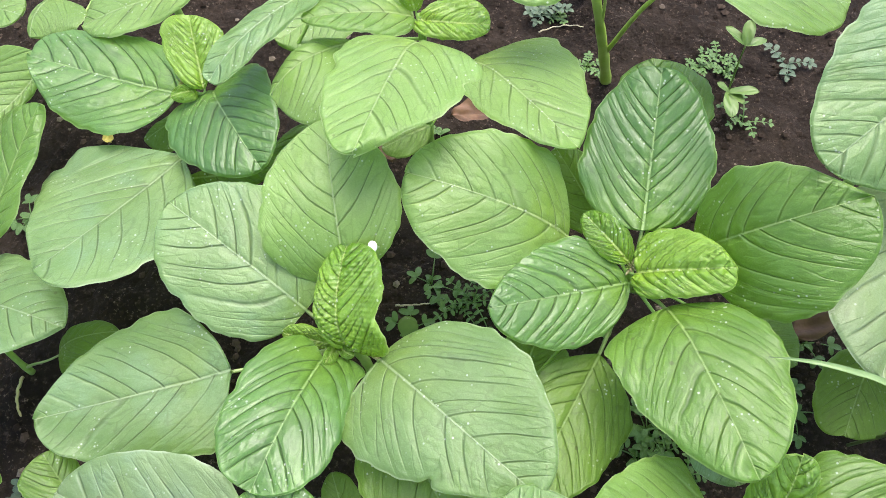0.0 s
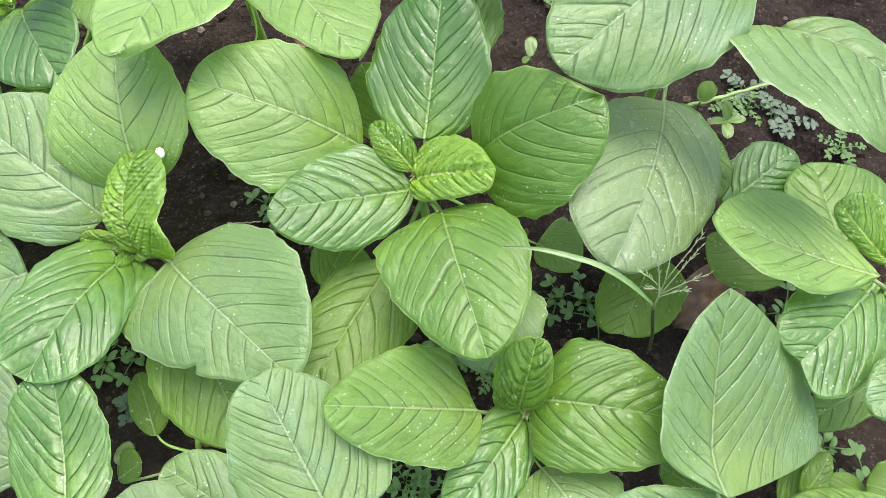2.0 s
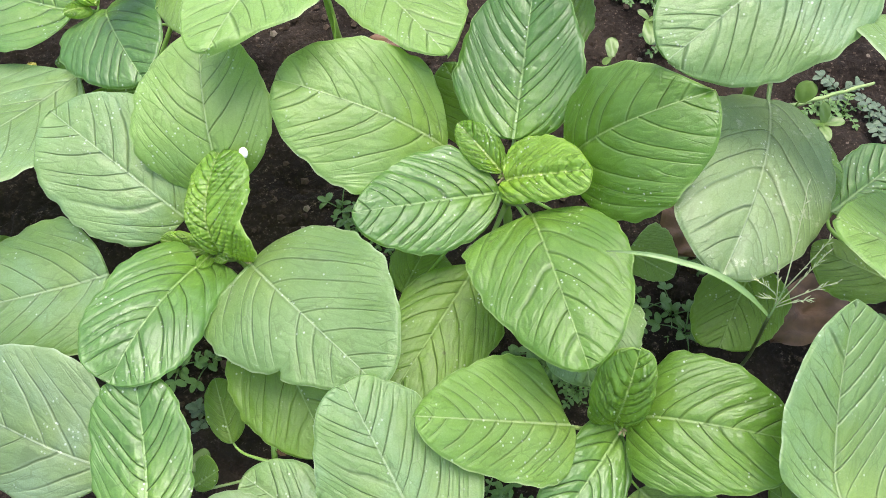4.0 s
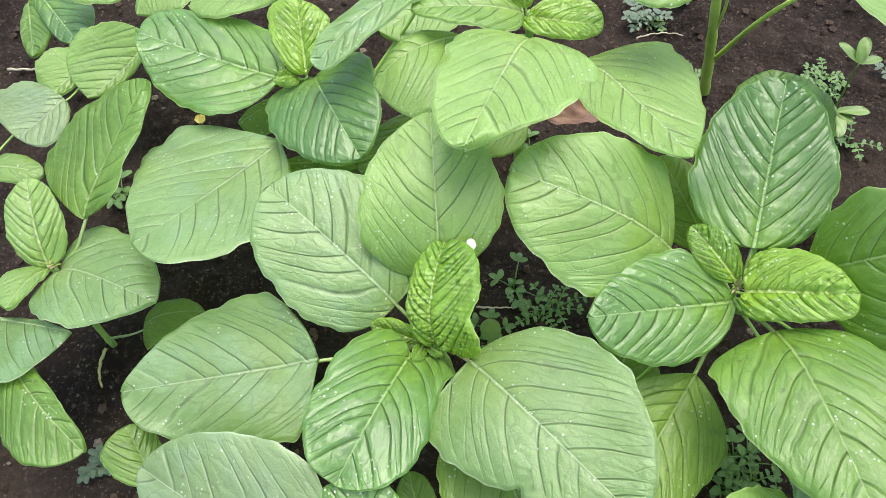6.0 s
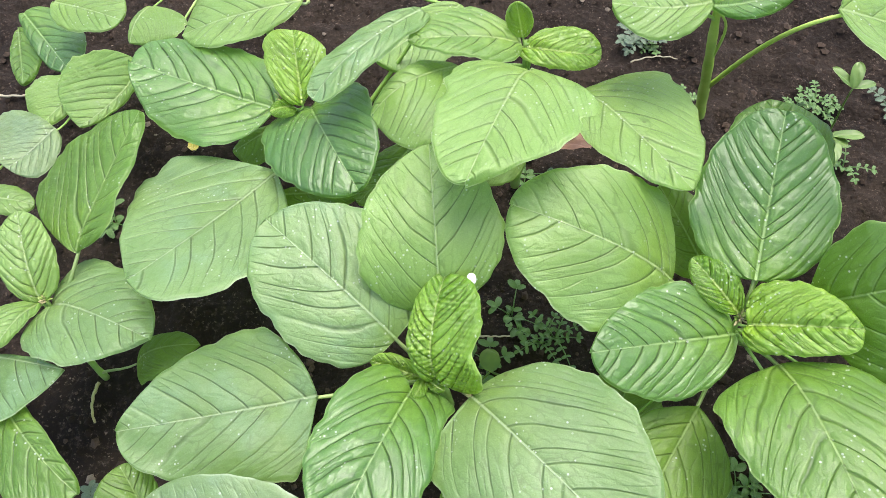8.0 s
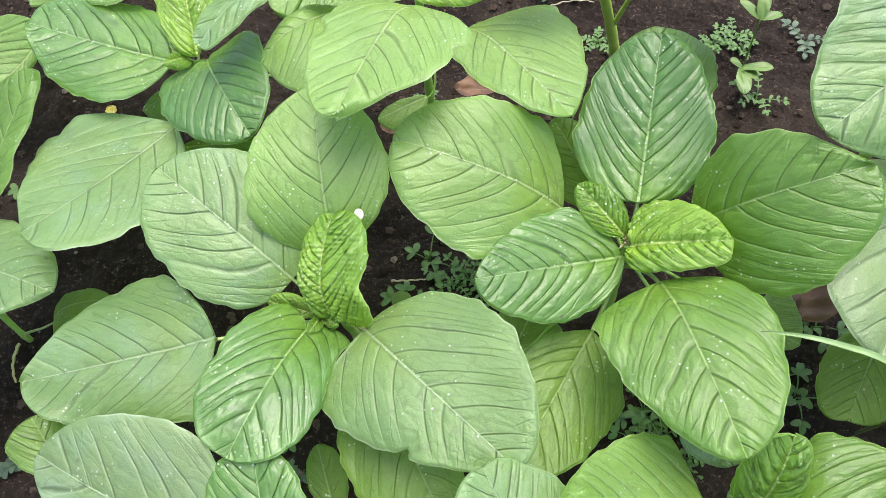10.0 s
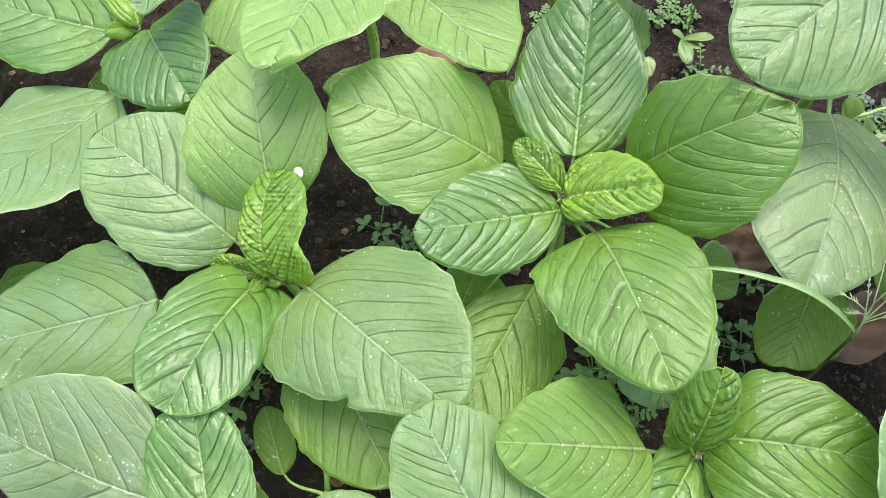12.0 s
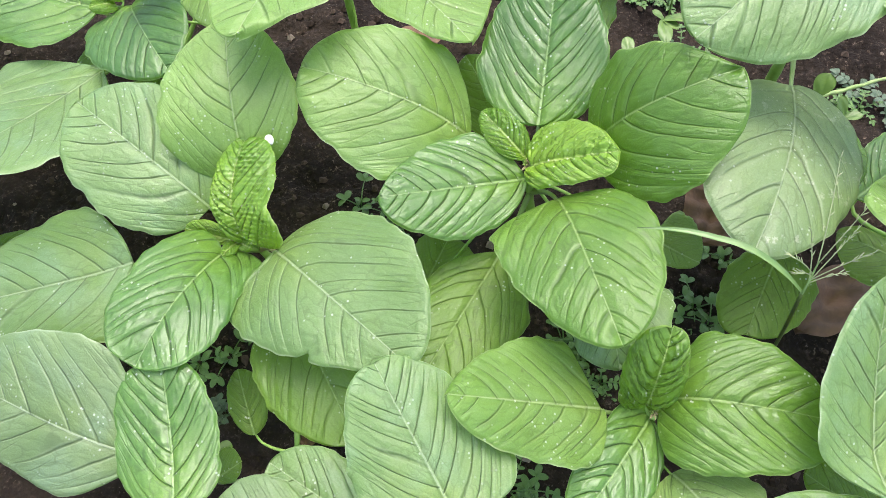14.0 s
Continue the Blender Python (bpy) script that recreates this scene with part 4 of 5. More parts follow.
# leaves of south
leaf(south, (0.2291, -0.0070, 0.1186), (0.2323, 0.0768, 0.1524), -24.1, (0.0281, 0.28, 1.23, 0.81, 0.05, 0.06), (0.0708, 0.18, 0.93, 0.85, 0.03, 0.01), -0.0093, MATURE, veins=8.4, wave=0.5)
leaf(south, (0.2521, -0.0105, 0.0700), (0.2137, 0.0120, 0.0800), 2.9, (0.0078, 0.62, 0.55, 0.55, 0.00, 0.00), (0.0154, 0.62, 0.55, 0.55, 0.00, 0.00), -0.0014, SHADE_TINTED)
leaf(south, (0.2450, -0.0139, 0.1000), (0.1785, -0.0113, 0.1100), 19.4, (0.0176, 0.58, 0.55, 0.55, 0.00, 0.00), (0.0124, 0.58, 0.55, 0.55, 0.00, 0.00), 0.0001, MATURE)
leaf(south, (0.2889, -0.0055, 0.0400), (0.3137, 0.0115, 0.0500), 4.5, (0.0137, 0.65, 0.55, 0.55, 0.00, 0.00), (0.0072, 0.65, 0.55, 0.55, 0.00, 0.00), -0.0013, SHADE_TINTED)
leaf(south, (0.2970, -0.0007, 0.0500), (0.3134, 0.0196, 0.0550), -0.0, (0.0076, 0.45, 0.55, 0.55, 0.00, 0.00), (0.0060, 0.45, 0.55, 0.55, 0.00, 0.00), 0.0040, SHADE_TINTED)
leaf(south, (0.3462, -0.0020, 0.0500), (0.3325, 0.0041, 0.0500), 0.0, (0.0160, 0.45, 0.55, 0.55, 0.00, 0.00), (0.0160, 0.45, 0.55, 0.55, 0.00, 0.00), 0.0040, SHADE_TINTED)
leaf(south, (0.3381, -0.0008, 0.0400), (0.3079, -0.0000, 0.0400), 0.0, (0.0120, 0.45, 0.55, 0.55, 0.00, 0.00), (0.0120, 0.45, 0.55, 0.55, 0.00, 0.00), 0.0040, SHADE_TINTED)

front = plant('small green amaranth with four spread leaves and a dark crown', (0.154, 0.043, 0.000), (0.1498, 0.0371, 0.0800), 0.0030)
# leaves of front
leaf(front, (0.1255, 0.0392, 0.0864), (0.0548, 0.0331, 0.1308), -1.6, (0.0277, 0.23, 0.53, 0.78, 0.03, 0.25), (0.0318, 0.24, 1.15, 0.83, 0.02, 0.01), 0.0002, LIME)
leaf(front, (0.1451, 0.0396, 0.0852), (0.1497, 0.0628, 0.1290), 7.2, (0.0154, 0.59, 0.18, 0.50, 0.12, 0.06), (0.0118, 0.44, 0.96, 0.34, 0.02, 0.01), 0.0066, YOUNG_DEEP)
leaf(front, (0.1533, 0.0440, 0.0838), (0.2168, 0.0295, 0.1060), -9.2, (0.0311, 0.34, 0.85, 0.66, 0.03, 0.19), (0.0312, 0.27, 0.74, 0.40, 0.15, 0.20), 0.0161, DEEP, relief=1.5)
leaf(front, (0.1489, 0.0375, 0.0784), (0.1093, -0.0118, 0.0825), 7.0, (0.0186, 0.40, 0.89, 0.20, 0.02, 0.30), (0.0164, 0.55, 0.18, 0.64, 0.33, 0.00), 0.0044, GLOSSY)
leaf(front, (0.1561, 0.0125, 0.0750), (0.1776, -0.0261, 0.0850), 4.3, (0.0273, 0.52, 0.55, 0.55, 0.00, 0.00), (0.0302, 0.52, 0.55, 0.55, 0.00, 0.00), 0.0072, MATURE, relief=0.4, stalk=0.3)
crown_bud(front, (0.1495, 0.0385, 0.0830), 0.0042, 5)

low = plant('low amaranth with a wrinkled upright leaf', (-0.067, -0.008, 0.000), (-0.0713, -0.0120, 0.0720), 0.0030)
# leaves of low
leaf(low, (-0.0629, -0.0040, 0.0990), (-0.0771, 0.0561, 0.1056), 4.7, (0.0256, 0.37, 0.65, 0.15, 0.14, 0.00), (0.0217, 0.40, 0.18, 0.59, 0.09, 0.12), -0.0037, GLOSSY)
leaf(low, (-0.0713, -0.0144, 0.0720), (-0.0543, -0.0052, 0.0850), -16.8, (0.0071, 0.62, 0.55, 0.55, 0.00, 0.00), (0.0085, 0.62, 0.55, 0.55, 0.00, 0.00), 0.0001, YOUNG)
leaf(low, (-0.0738, -0.0144, 0.0720), (-0.0892, -0.0090, 0.0850), 0.1, (0.0056, 0.60, 0.55, 0.55, 0.00, 0.00), (0.0081, 0.60, 0.55, 0.55, 0.00, 0.00), 0.0002, YOUNG)
leaf(low, (-0.0845, 0.0161, 0.0830), (-0.1816, 0.0546, 0.0900), 21.1, (0.0288, 0.32, 1.01, 0.60, 0.00, 0.03), (0.0416, 0.37, 0.96, 0.73, 0.00, 0.10), 0.0088, PALE, wave=0.5)

west = plant('small pale amaranth with a wrinkled crown beside bare soil', (-0.264, 0.143, 0.000), (-0.2723, 0.1627, 0.0680), 0.0022)
# leaves of west
leaf(west, (-0.2712, 0.1615, 0.0634), (-0.1992, 0.1373, 0.0880), 5.5, (0.0306, 0.30, 0.90, 0.65, 0.38, 0.01), (0.0320, 0.44, 0.70, 0.92, 0.32, 0.00), 0.0102, MATURE)
leaf(west, (-0.2547, 0.1842, 0.0864), (-0.2250, 0.2567, 0.1213), 17.4, (0.0557, 0.21, 0.72, 0.76, 0.03, 0.07), (0.0176, 0.25, 1.29, 0.81, 0.00, 0.00), 0.0022, DEEP)
leaf(west, (-0.2755, 0.1614, 0.0679), (-0.2931, 0.2060, 0.0900), -0.1, (0.0159, 0.42, 0.55, 0.55, 0.00, 0.00), (0.0160, 0.38, 0.61, 0.55, 0.07, 0.00), 0.0053, LIME, relief=2.2)
leaf(west, (-0.2759, 0.1616, 0.0678), (-0.2819, 0.1306, 0.0801), -1.0, (0.0065, 0.48, 0.58, 0.53, 0.00, 0.00), (0.0154, 0.42, 0.60, 0.55, 0.00, 0.00), 0.0039, LIME, relief=2.2)
leaf(west, (-0.2302, 0.1426, 0.0299), (-0.1917, 0.1531, 0.0402), 3.0, (0.0099, 0.63, 0.60, 0.76, 0.00, 0.00), (0.0187, 0.28, 0.62, 1.03, 0.00, 0.00), 0.0095, SHADE_TINTED, stalk=0.1, stem=STEM_PALE)
crown_bud(west, (-0.2725, 0.1630, 0.0680), 0.0040, 4)

rear = plant('green amaranth partly hidden behind its neighbours', (-0.214, 0.438, 0.000), (-0.2137, 0.4281, 0.1100), 0.0035)
# leaves of rear
leaf(rear, (-0.2549, 0.3214, 0.0872), (-0.2906, 0.2806, 0.0708), 13.0, (0.0064, 0.44, 0.56, 0.62, 0.00, 0.00), (0.0417, 0.54, 0.67, 0.56, 0.00, 0.07), -0.0057, LIME, relief=1.8)
leaf(rear, (-0.2556, 0.3593, 0.0994), (-0.2590, 0.3258, 0.1002), -0.4, (0.0320, 0.53, 0.42, 0.47, 0.02, 0.06), (0.0036, 0.58, 0.54, 0.55, 0.01, 0.00), 0.0046, LIME)
leaf(rear, (-0.1458, 0.3378, 0.1305), (-0.2223, 0.3258, 0.1093), 2.1, (0.0191, 0.60, 0.51, 0.63, 0.03, 0.00), (0.0521, 0.59, 0.55, 0.72, 0.00, 0.00), 0.0028, LIME)
leaf(rear, (-0.3286, 0.3695, 0.0894), (-0.2775, 0.3549, 0.0900), -0.2, (0.0233, 0.55, 0.55, 0.54, 0.00, 0.00), (0.0191, 0.48, 0.58, 0.49, 0.00, 0.04), 0.0015, LIME)
leaf(rear, (-0.0544, 0.3620, 0.1100), (-0.1012, 0.3120, 0.1100), 0.0, (0.0280, 0.62, 0.55, 0.55, 0.00, 0.00), (0.0205, 0.62, 0.55, 0.55, 0.00, 0.00), 0.0000, LIME)

stalk = plant('tall amaranth with a bare ribbed green stem', (0.128, 0.378, 0.000), (0.0716, 0.2881, 0.1900), 0.0044, True, STEM_BRIGHT)
# leaves of stalk
leaf(stalk, (0.0683, 0.2848, 0.1900), (0.0222, 0.2858, 0.1850), 13.2, (0.0169, 0.43, 0.55, 0.55, 0.00, 0.00), (0.0289, 0.43, 0.55, 0.55, 0.00, 0.00), -0.0043, LIME, stalk=0.5, stem=STEM_BRIGHT)
leaf(stalk, (0.0688, 0.2821, 0.1900), (0.1139, 0.3026, 0.1850), -22.6, (0.0203, 0.47, 0.55, 0.55, 0.00, 0.00), (0.0085, 0.47, 0.55, 0.55, 0.00, 0.00), -0.0053, GLOSSY)
leaf(stalk, (0.1189, 0.2726, 0.2001), (0.1984, 0.2695, 0.1800), -2.2, (0.0260, 0.53, 0.55, 0.55, 0.00, 0.00), (0.0278, 0.51, 0.63, 0.58, 0.00, 0.00), 0.0002, LIME, stalk=0.36, stem=STEM_BRIGHT)

near = plant('amaranth with one broad bluish-green leaf', (0.066, -0.025, 0.000), (0.0660, -0.0202, 0.0950), 0.0030)
# leaves of near
leaf(near, (0.0561, -0.0081, 0.1084), (0.0237, 0.0472, 0.1269), -4.8, (0.0320, 0.13, 0.55, 0.56, 0.01, 0.18), (0.0343, 0.20, 0.42, 0.68, 0.26, 0.26), -0.0003, MATURE)
leaf(near, (-0.0029, -0.0258, 0.0900), (-0.0468, -0.0066, 0.0950), 1.7, (0.0128, 0.57, 0.55, 0.55, 0.00, 0.00), (0.0227, 0.57, 0.55, 0.55, 0.00, 0.00), 0.0035, PALE)

shadow = plant('stunted amaranth with a short brown stem under larger leaves', (-0.029, 0.029, 0.000), (-0.0268, 0.0286, 0.0350), 0.0040)
# leaves of shadow
leaf(shadow, (-0.0253, 0.0938, 0.0745), (0.0106, 0.0264, 0.0690), -4.5, (0.0204, 0.42, 0.55, 0.55, 0.00, 0.00), (0.0323, 0.35, 0.45, 0.64, 0.06, 0.00), 0.0071, SHADE_TINTED)
leaf(shadow, (-0.0503, 0.0384, 0.0340), (-0.0609, 0.0712, 0.0450), 6.8, (0.0100, 0.50, 0.55, 0.55, 0.00, 0.00), (0.0113, 0.50, 0.55, 0.55, 0.00, 0.00), 0.0005, SHADE_TINTED)
leaf(shadow, (-0.0688, 0.0164, 0.0300), (-0.0538, 0.0232, 0.0400), 0.7, (0.0125, 0.51, 0.55, 0.55, 0.00, 0.00), (0.0061, 0.51, 0.55, 0.55, 0.00, 0.00), -0.0000, SHADE_TINTED, stalk=0.1, stem=STEM_PALE)
leaf(shadow, (0.0345, -0.0216, 0.0700), (-0.0294, 0.0163, 0.0750), 5.5, (0.0213, 0.57, 0.55, 0.55, 0.00, 0.00), (0.0208, 0.57, 0.55, 0.55, 0.00, 0.00), 0.0047, MATURE)

edge = plant('pale amaranth with drooping leaves at the bare soil', (-0.317, 0.093, 0.000), (-0.3172, 0.0932, 0.0600), 0.0030)
# leaves of edge
leaf(edge, (-0.3186, 0.1353, 0.0505), (-0.2427, 0.1206, 0.0801), 5.6, (0.0030, 0.49, 0.55, 0.62, 0.00, 0.00), (0.0380, 0.49, 0.55, 0.68, 0.00, 0.00), 0.0014, MATURE)
leaf(edge, (-0.2876, 0.1131, 0.0598), (-0.2210, 0.0621, 0.0701), -9.1, (0.0090, 0.52, 0.53, 0.53, 0.01, 0.00), (0.0246, 0.65, 0.55, 0.55, 0.00, 0.00), 0.0078, DEEP, relief=1.2)

corner = plant('small wilted amaranth with blistered leaves', (-0.315, 0.334, 0.000), (-0.3151, 0.3343, 0.0550), 0.0030)
# leaves of corner
leaf(corner, (-0.3066, 0.2798, 0.0707), (-0.3263, 0.2475, 0.0692), 3.3, (0.0192, 0.63, 0.55, 0.50, 0.00, 0.01), (0.0388, 0.52, 0.29, 0.51, 0.03, 0.04), -0.0014, PALE, relief=1.8)
leaf(corner, (-0.3015, 0.3236, 0.0606), (-0.3253, 0.2879, 0.0585), 1.9, (0.0077, 0.60, 0.55, 0.52, 0.00, 0.02), (0.0318, 0.49, 0.58, 0.57, 0.00, 0.01), 0.0029, LIME, relief=1.5)
leaf(corner, (-0.3718, 0.3874, 0.0605), (-0.3230, 0.3383, 0.0597), -3.3, (0.0247, 0.57, 0.34, 0.52, 0.05, 0.00), (0.0102, 0.64, 0.40, 0.47, 0.07, 0.06), -0.0019, GLOSSY)
leaf(corner, (-0.3806, 0.3830, 0.0495), (-0.3566, 0.3301, 0.0500), -2.3, (0.0141, 0.52, 0.59, 0.65, 0.00, 0.00), (0.0072, 0.52, 0.56, 0.55, 0.00, 0.00), -0.0003, DEEP)
leaf(corner, (-0.3488, 0.2330, 0.0551), (-0.3107, 0.2312, 0.0549), -0.7, (0.0106, 0.44, 0.55, 0.55, 0.00, 0.00), (0.0110, 0.45, 0.55, 0.51, 0.00, 0.03), 0.0044, LIME)

sprout = plant('small amaranth with a crumpled leaf near bare soil', (-0.188, 0.050, 0.000), (-0.1878, 0.0498, 0.0450), 0.0025)
# leaves of sprout
leaf(sprout, (-0.1883, 0.0531, 0.0500), (-0.2114, 0.0797, 0.0550), -17.6, (0.0172, 0.69, 0.55, 0.55, 0.00, 0.00), (0.0114, 0.69, 0.55, 0.55, 0.00, 0.00), 0.0007, DEEP, relief=1.6)

# ---- weeds on the soil ----
weed(0.220, 0.401, 0.018, 11, 5, 4, 0.0042)
weed(0.224, 0.332, 0.020, 12, 5, 4, 0.0042)
weed(0.224, 0.389, 0.014, 13, 5, 4, 0.0042)
weed(0.202, 0.390, 0.010, 14, 5, 4, 0.0042)
weed(0.080, 0.444, 0.020, 15, 3, 4, 0.0062, LEAFLET_GREY, WEED_GREY, "grey-green creeping weed with paired oval leaflets")
weed(0.271, 0.392, 0.020, 16, 3, 4, 0.0062, LEAFLET_GREY, WEED_GREY, "grey-green creeping weed with paired oval leaflets")
weed(0.097, 0.448, 0.012, 17, 5, 4, 0.0042)
weed(0.114, 0.390, 0.012, 18, 5, 4, 0.0042)
weed(-0.009, 0.204, 0.018, 19, 4, 2, 0.0075, LEAFLET, WEED, "low weed with small round green leaves")
weed(0.010, 0.184, 0.022, 20, 5, 4, 0.0042)
weed(0.230, 0.160, 0.020, 22, 4, 2, 0.0075, LEAFLET, WEED, "low weed with small round green leaves")
weed(0.123, 0.100, 0.020, 23, 4, 2, 0.0075, LEAFLET, WEED, "low weed with small round green leaves")
weed(0.131, 0.090, 0.015, 24, 5, 4, 0.0042)
weed(-0.023, 0.169, 0.012, 25, 4, 2, 0.0075, LEAFLET, WEED, "low weed with small round green leaves")
weed(0.369, 0.267, 0.022, 26, 3, 4, 0.0062, LEAFLET_GREY, WEED_GREY, "grey-green creeping weed with paired oval leaflets")
weed(0.400, 0.239, 0.015, 27, 5, 4, 0.0042)
weed(0.345, 0.298, 0.016, 28, 3, 4, 0.0062, LEAFLET_GREY, WEED_GREY, "grey-green creeping weed with paired oval leaflets")
weed(0.403, 0.221, 0.014, 29, 5, 4, 0.0042)
weed(0.329, 0.283, 0.015, 30, 5, 4, 0.0042)
weed(0.211, 0.114, 0.018, 31, 4, 2, 0.0075, LEAFLET, WEED, "low weed with small round green leaves")
weed(0.187, 0.129, 0.016, 32, 4, 2, 0.0075, LEAFLET, WEED, "low weed with small round green leaves")
weed(0.345, 0.032, 0.020, 33, 4, 2, 0.0075, LEAFLET, WEED, "low weed with small round green leaves")
weed(0.356, 0.009, 0.022, 34, 4, 2, 0.0075, LEAFLET, WEED, "low weed with small round green leaves")
weed(0.338, 0.119, 0.020, 35, 4, 2, 0.0075, LEAFLET, WEED, "low weed with small round green leaves")
weed(-0.100, 0.090, 0.014, 36, 4, 2, 0.0075, LEAFLET, WEED, "low weed with small round green leaves")
weed(-0.082, 0.062, 0.012, 37, 3, 4, 0.0062, LEAFLET_GREY, WEED_GREY, "grey-green creeping weed with paired oval leaflets")
weed(0.087, 0.016, 0.020, 38, 5, 4, 0.0042)
weed(0.095, 0.010, 0.016, 39, 4, 2, 0.0075, LEAFLET, WEED, "low weed with small round green leaves")
weed(0.115, 0.086, 0.014, 40, 4, 2, 0.0075, LEAFLET, WEED, "low weed with small round green leaves")
weed(0.088, 0.450, 0.022, 41, 3, 4, 0.0062, LEAFLET_GREY, WEED_GREY, "grey-green creeping weed with paired oval leaflets")
weed(-0.002, 0.319, 0.016, 42, 4, 2, 0.0075, LEAFLET, WEED, "low weed with small round green leaves")
weed(-0.283, 0.247, 0.012, 43, 4, 2, 0.0075, LEAFLET, WEED, "low weed with small round green leaves")
weed(0.121, 0.465, 0.018, 44, 3, 4, 0.0062, LEAFLET_GREY, WEED_GREY, "grey-green creeping weed with paired oval leaflets")
weed(0.130, 0.104, 0.022, 45, 4, 2, 0.0075, LEAFLET, WEED, "low weed with small round green leaves")
weed(-0.083, 0.096, 0.016, 46, 4, 2, 0.0075, LEAFLET, WEED, "low weed with small round green leaves")
weed(0.102, 0.006, 0.020, 47, 4, 2, 0.0075, LEAFLET, WEED, "low weed with small round green leaves")
weed(0.142, 0.077, 0.014, 49, 5, 4, 0.0042)
weed(0.122, 0.101, 0.014, 50, 4, 2, 0.0075, LEAFLET, WEED, "low weed with small round green leaves")
weed(0.206, 0.127, 0.018, 51, 4, 2, 0.0075, LEAFLET, WEED, "low weed with small round green leaves")
weed(0.360, 0.269, 0.022, 52, 3, 4, 0.0062, LEAFLET_GREY, WEED_GREY, "grey-green creeping weed with paired oval leaflets")
weed(0.343, 0.278, 0.018, 53, 5, 4, 0.0042)
weed(-0.252, 0.068, 0.010, 54, 3, 4, 0.0062, LEAFLET_GREY, WEED_GREY, "grey-green creeping weed with paired oval leaflets")
weed(0.018, 0.187, 0.024, 56, 5, 4, 0.0042)
weed(-0.014, 0.331, 0.012, 57, 5, 4, 0.0042)
# ---- grass, seedlings and litter ----
grass_stalk((0.2439, 0.0947, 0.0000), (0.2020, 0.0740, 0.1380), ((0.1764, 0.0864, 0.1560), (0.1501, 0.0941, 0.1580), (0.1341, 0.0987, 0.1500)), [(0.2141, 0.0919, 0.1780), (0.2079, 0.1126, 0.1800), (0.2166, 0.0768, 0.1700), (0.2113, 0.0753, 0.1550), (0.1938, 0.0863, 0.1500), (0.1978, 0.0802, 0.1450), (0.1977, 0.0890, 0.1650), (0.2135, 0.0875, 0.1720)])
seedling((0.2184, 0.3607, 0.0040), (0.2179, 0.3690, 0.0450), [((0.2042, 0.3824, 0.0500), 0.0110), ((0.2208, 0.3840, 0.0550), 0.0130), ((0.2331, 0.3723, 0.0470), 0.0100)], 'slender weed seedling with three small oval leaves')
seedling((0.2161, 0.3553, 0.0040), (0.2092, 0.3458, 0.0220), [((0.2286, 0.3403, 0.0280), 0.0120), ((0.2188, 0.3354, 0.0220), 0.0100), ((0.2080, 0.3234, 0.0200), 0.0150), ((0.2011, 0.3520, 0.0250), 0.0080)], 'weed seedling with oval leaves close to the soil')
seedling((-0.0120, 0.1596, 0.0040), (-0.0216, 0.1560, 0.0200), [((-0.0248, 0.1678, 0.0260), 0.0170)], 'single round seed leaf on a short stalk')
seedling((0.3231, 0.2588, 0.0040), (0.3106, 0.2483, 0.0300), [((0.3088, 0.2590, 0.0400), 0.0110), ((0.3226, 0.2468, 0.0340), 0.0100), ((0.2965, 0.2446, 0.0340), 0.0090), ((0.3085, 0.2334, 0.0300), 0.0120)], 'weed seedling with four small pointed leaves')
seedling((0.1821, 0.3188, 0.0040), (0.1793, 0.3120, 0.0200), [((0.1808, 0.3276, 0.0240), 0.0130), ((0.1738, 0.3101, 0.0160), 0.0080)], 'weed seedling with one upright oval leaf')
seedling((0.3057, 0.2790, 0.0040), (0.2807, 0.2430, 0.0600), [((0.2866, 0.2511, 0.0700), 0.0170)], 'small round weed leaf on a thin stalk')
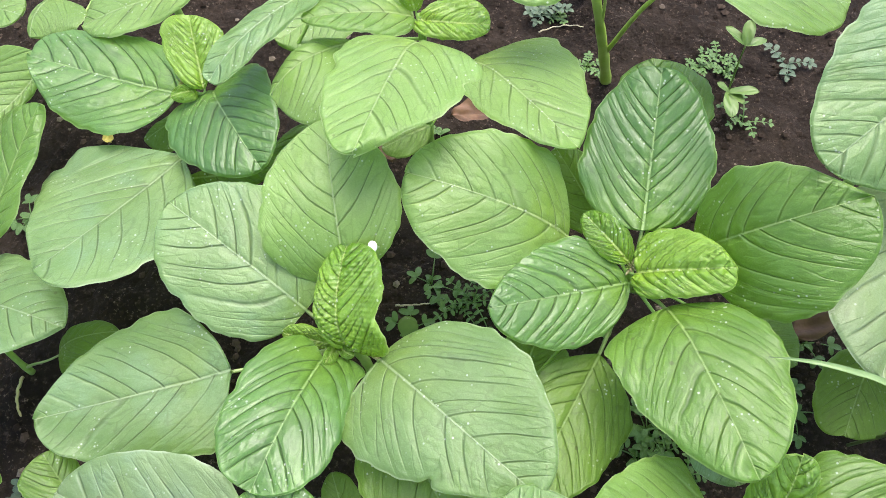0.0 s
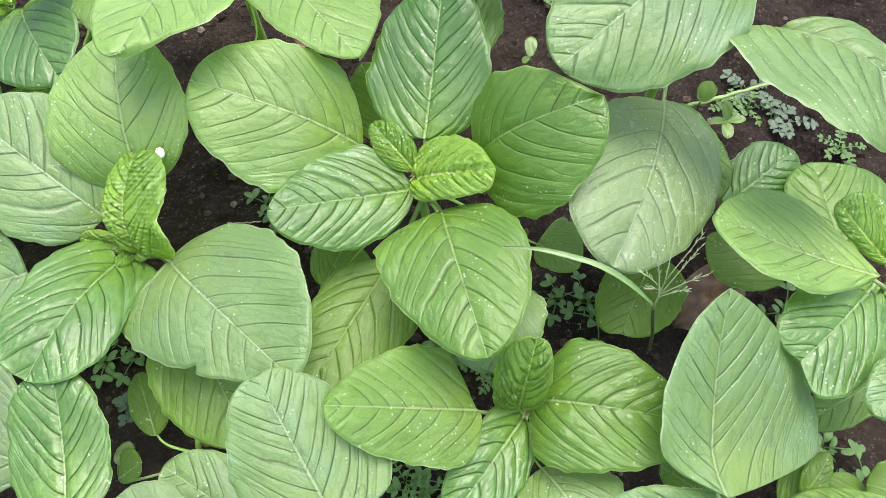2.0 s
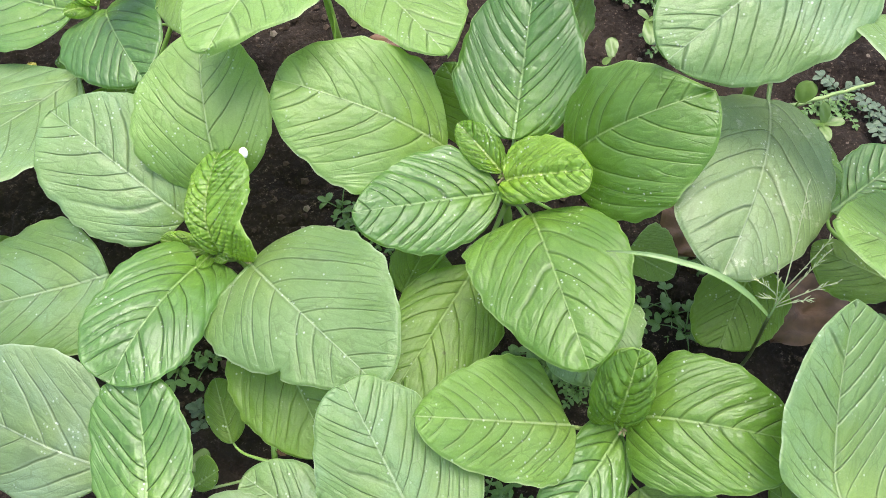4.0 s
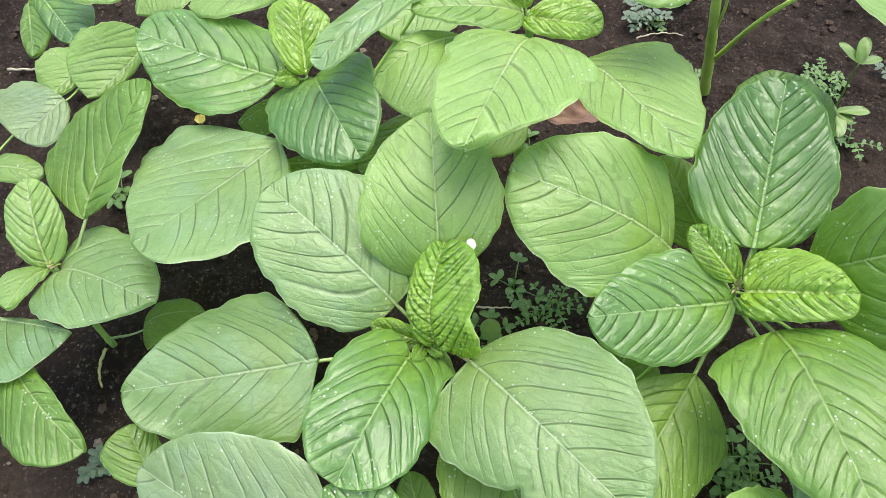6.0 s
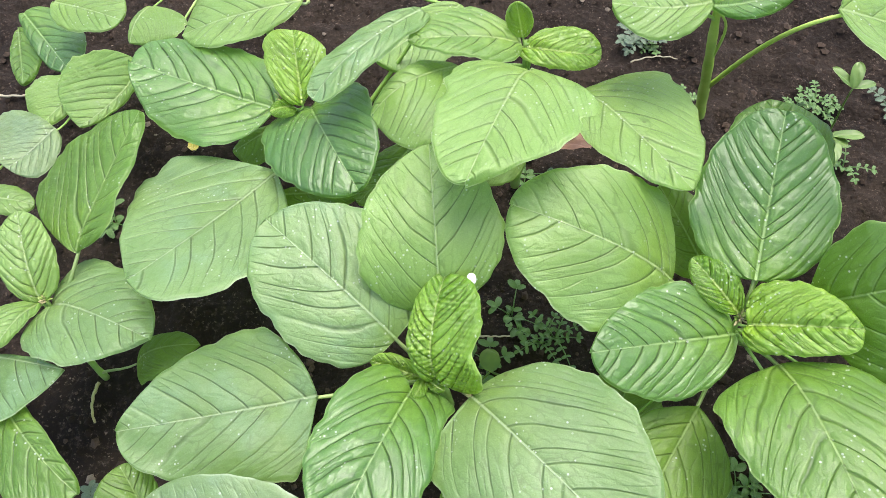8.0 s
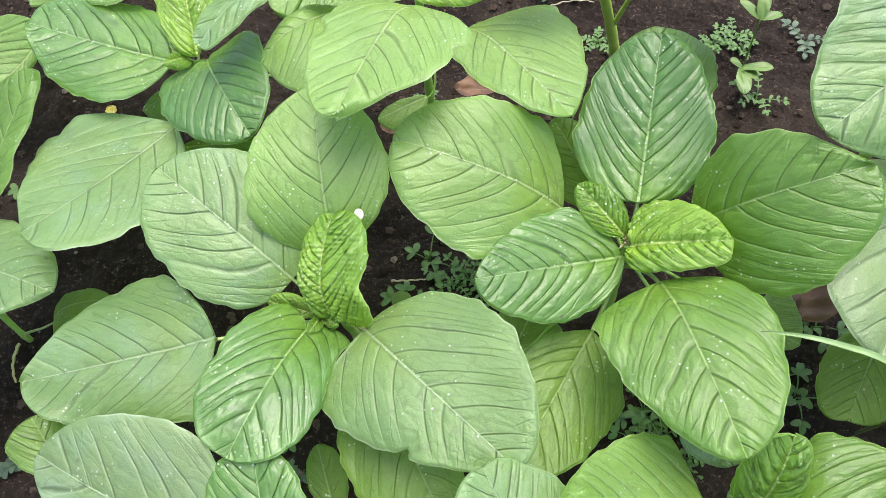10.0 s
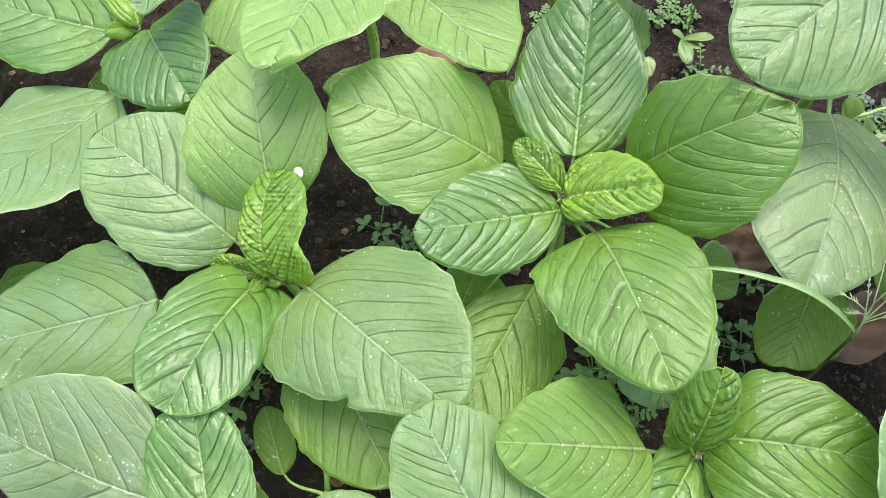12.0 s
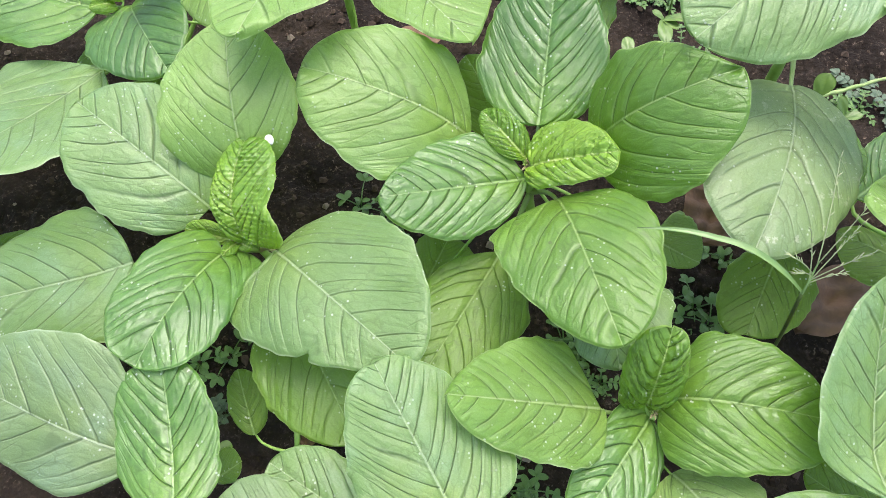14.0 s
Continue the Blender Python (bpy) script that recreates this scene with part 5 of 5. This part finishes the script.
seedling((-0.0772, 0.0237, 0.0040), (-0.0621, 0.0275, 0.0300), [((-0.0703, 0.0316, 0.0340), 0.0180)], 'small pale seed leaf beside a brown stem')
seedling((-0.0280, 0.1541, 0.0040), (-0.0226, 0.1556, 0.0200), [((-0.0224, 0.1654, 0.0280), 0.0160)], 'single round seed leaf over dark soil')
dry_leaf((0.2568, 0.1035, 0.0120), (0.3098, 0.1473, 0.0120), 0.034, 'curled brown dead leaf lying on the soil')
dry_leaf((0.2209, 0.1857, 0.0500), (0.1952, 0.1414, 0.0500), 0.040, 'folded brown dead leaf caught between the plants')
dry_leaf((0.0491, 0.3349, 0.0200), (0.0048, 0.3253, 0.0200), 0.022, 'reddish brown dead leaf on the soil')
dry_leaf((-0.0364, 0.2852, 0.0200), (-0.0351, 0.3095, 0.0200), 0.020, 'dark brown dead leaf among the stems')
dry_leaf((-0.2464, 0.3158, 0.0120), (-0.2407, 0.3090, 0.0120), 0.008, 'small yellow withered leaf on the soil')
dry_leaf((-0.0275, 0.0370, 0.0300), (-0.0170, 0.0398, 0.0300), 0.012, 'withered reddish leaf base')
twig([(-0.0324, 0.1832, 0.0060), (-0.0217, 0.1831, 0.0060), (-0.0103, 0.1847, 0.0060)], 0.0007, 'thin pale dry twig on the soil')
twig([(-0.4081, 0.3521, 0.0080), (-0.3888, 0.3534, 0.0080), (-0.3677, 0.3560, 0.0080)], 0.0011, 'thin pale stick lying on the soil')
twig([(0.0760, 0.4181, 0.0080), (0.0949, 0.4290, 0.0080), (0.1125, 0.4239, 0.0080)], 0.0006, 'thin curved dry tendril on the soil')
twig([(-0.2583, 0.1343, 0.0120), (-0.2614, 0.1217, 0.0120), (-0.2533, 0.1102, 0.0120)], 0.0011, 'withered brown stalk hanging from a plant to the soil', STEM_BROWN)
twig([(0.2753, 0.2459, 0.0500), (0.3059, 0.2549, 0.0500), (0.3374, 0.2655, 0.0500)], 0.0017, 'pale green leaf stalk leaning over the soil', STEM_PALE)
egg((-0.0364, 0.1661, 0.1222))
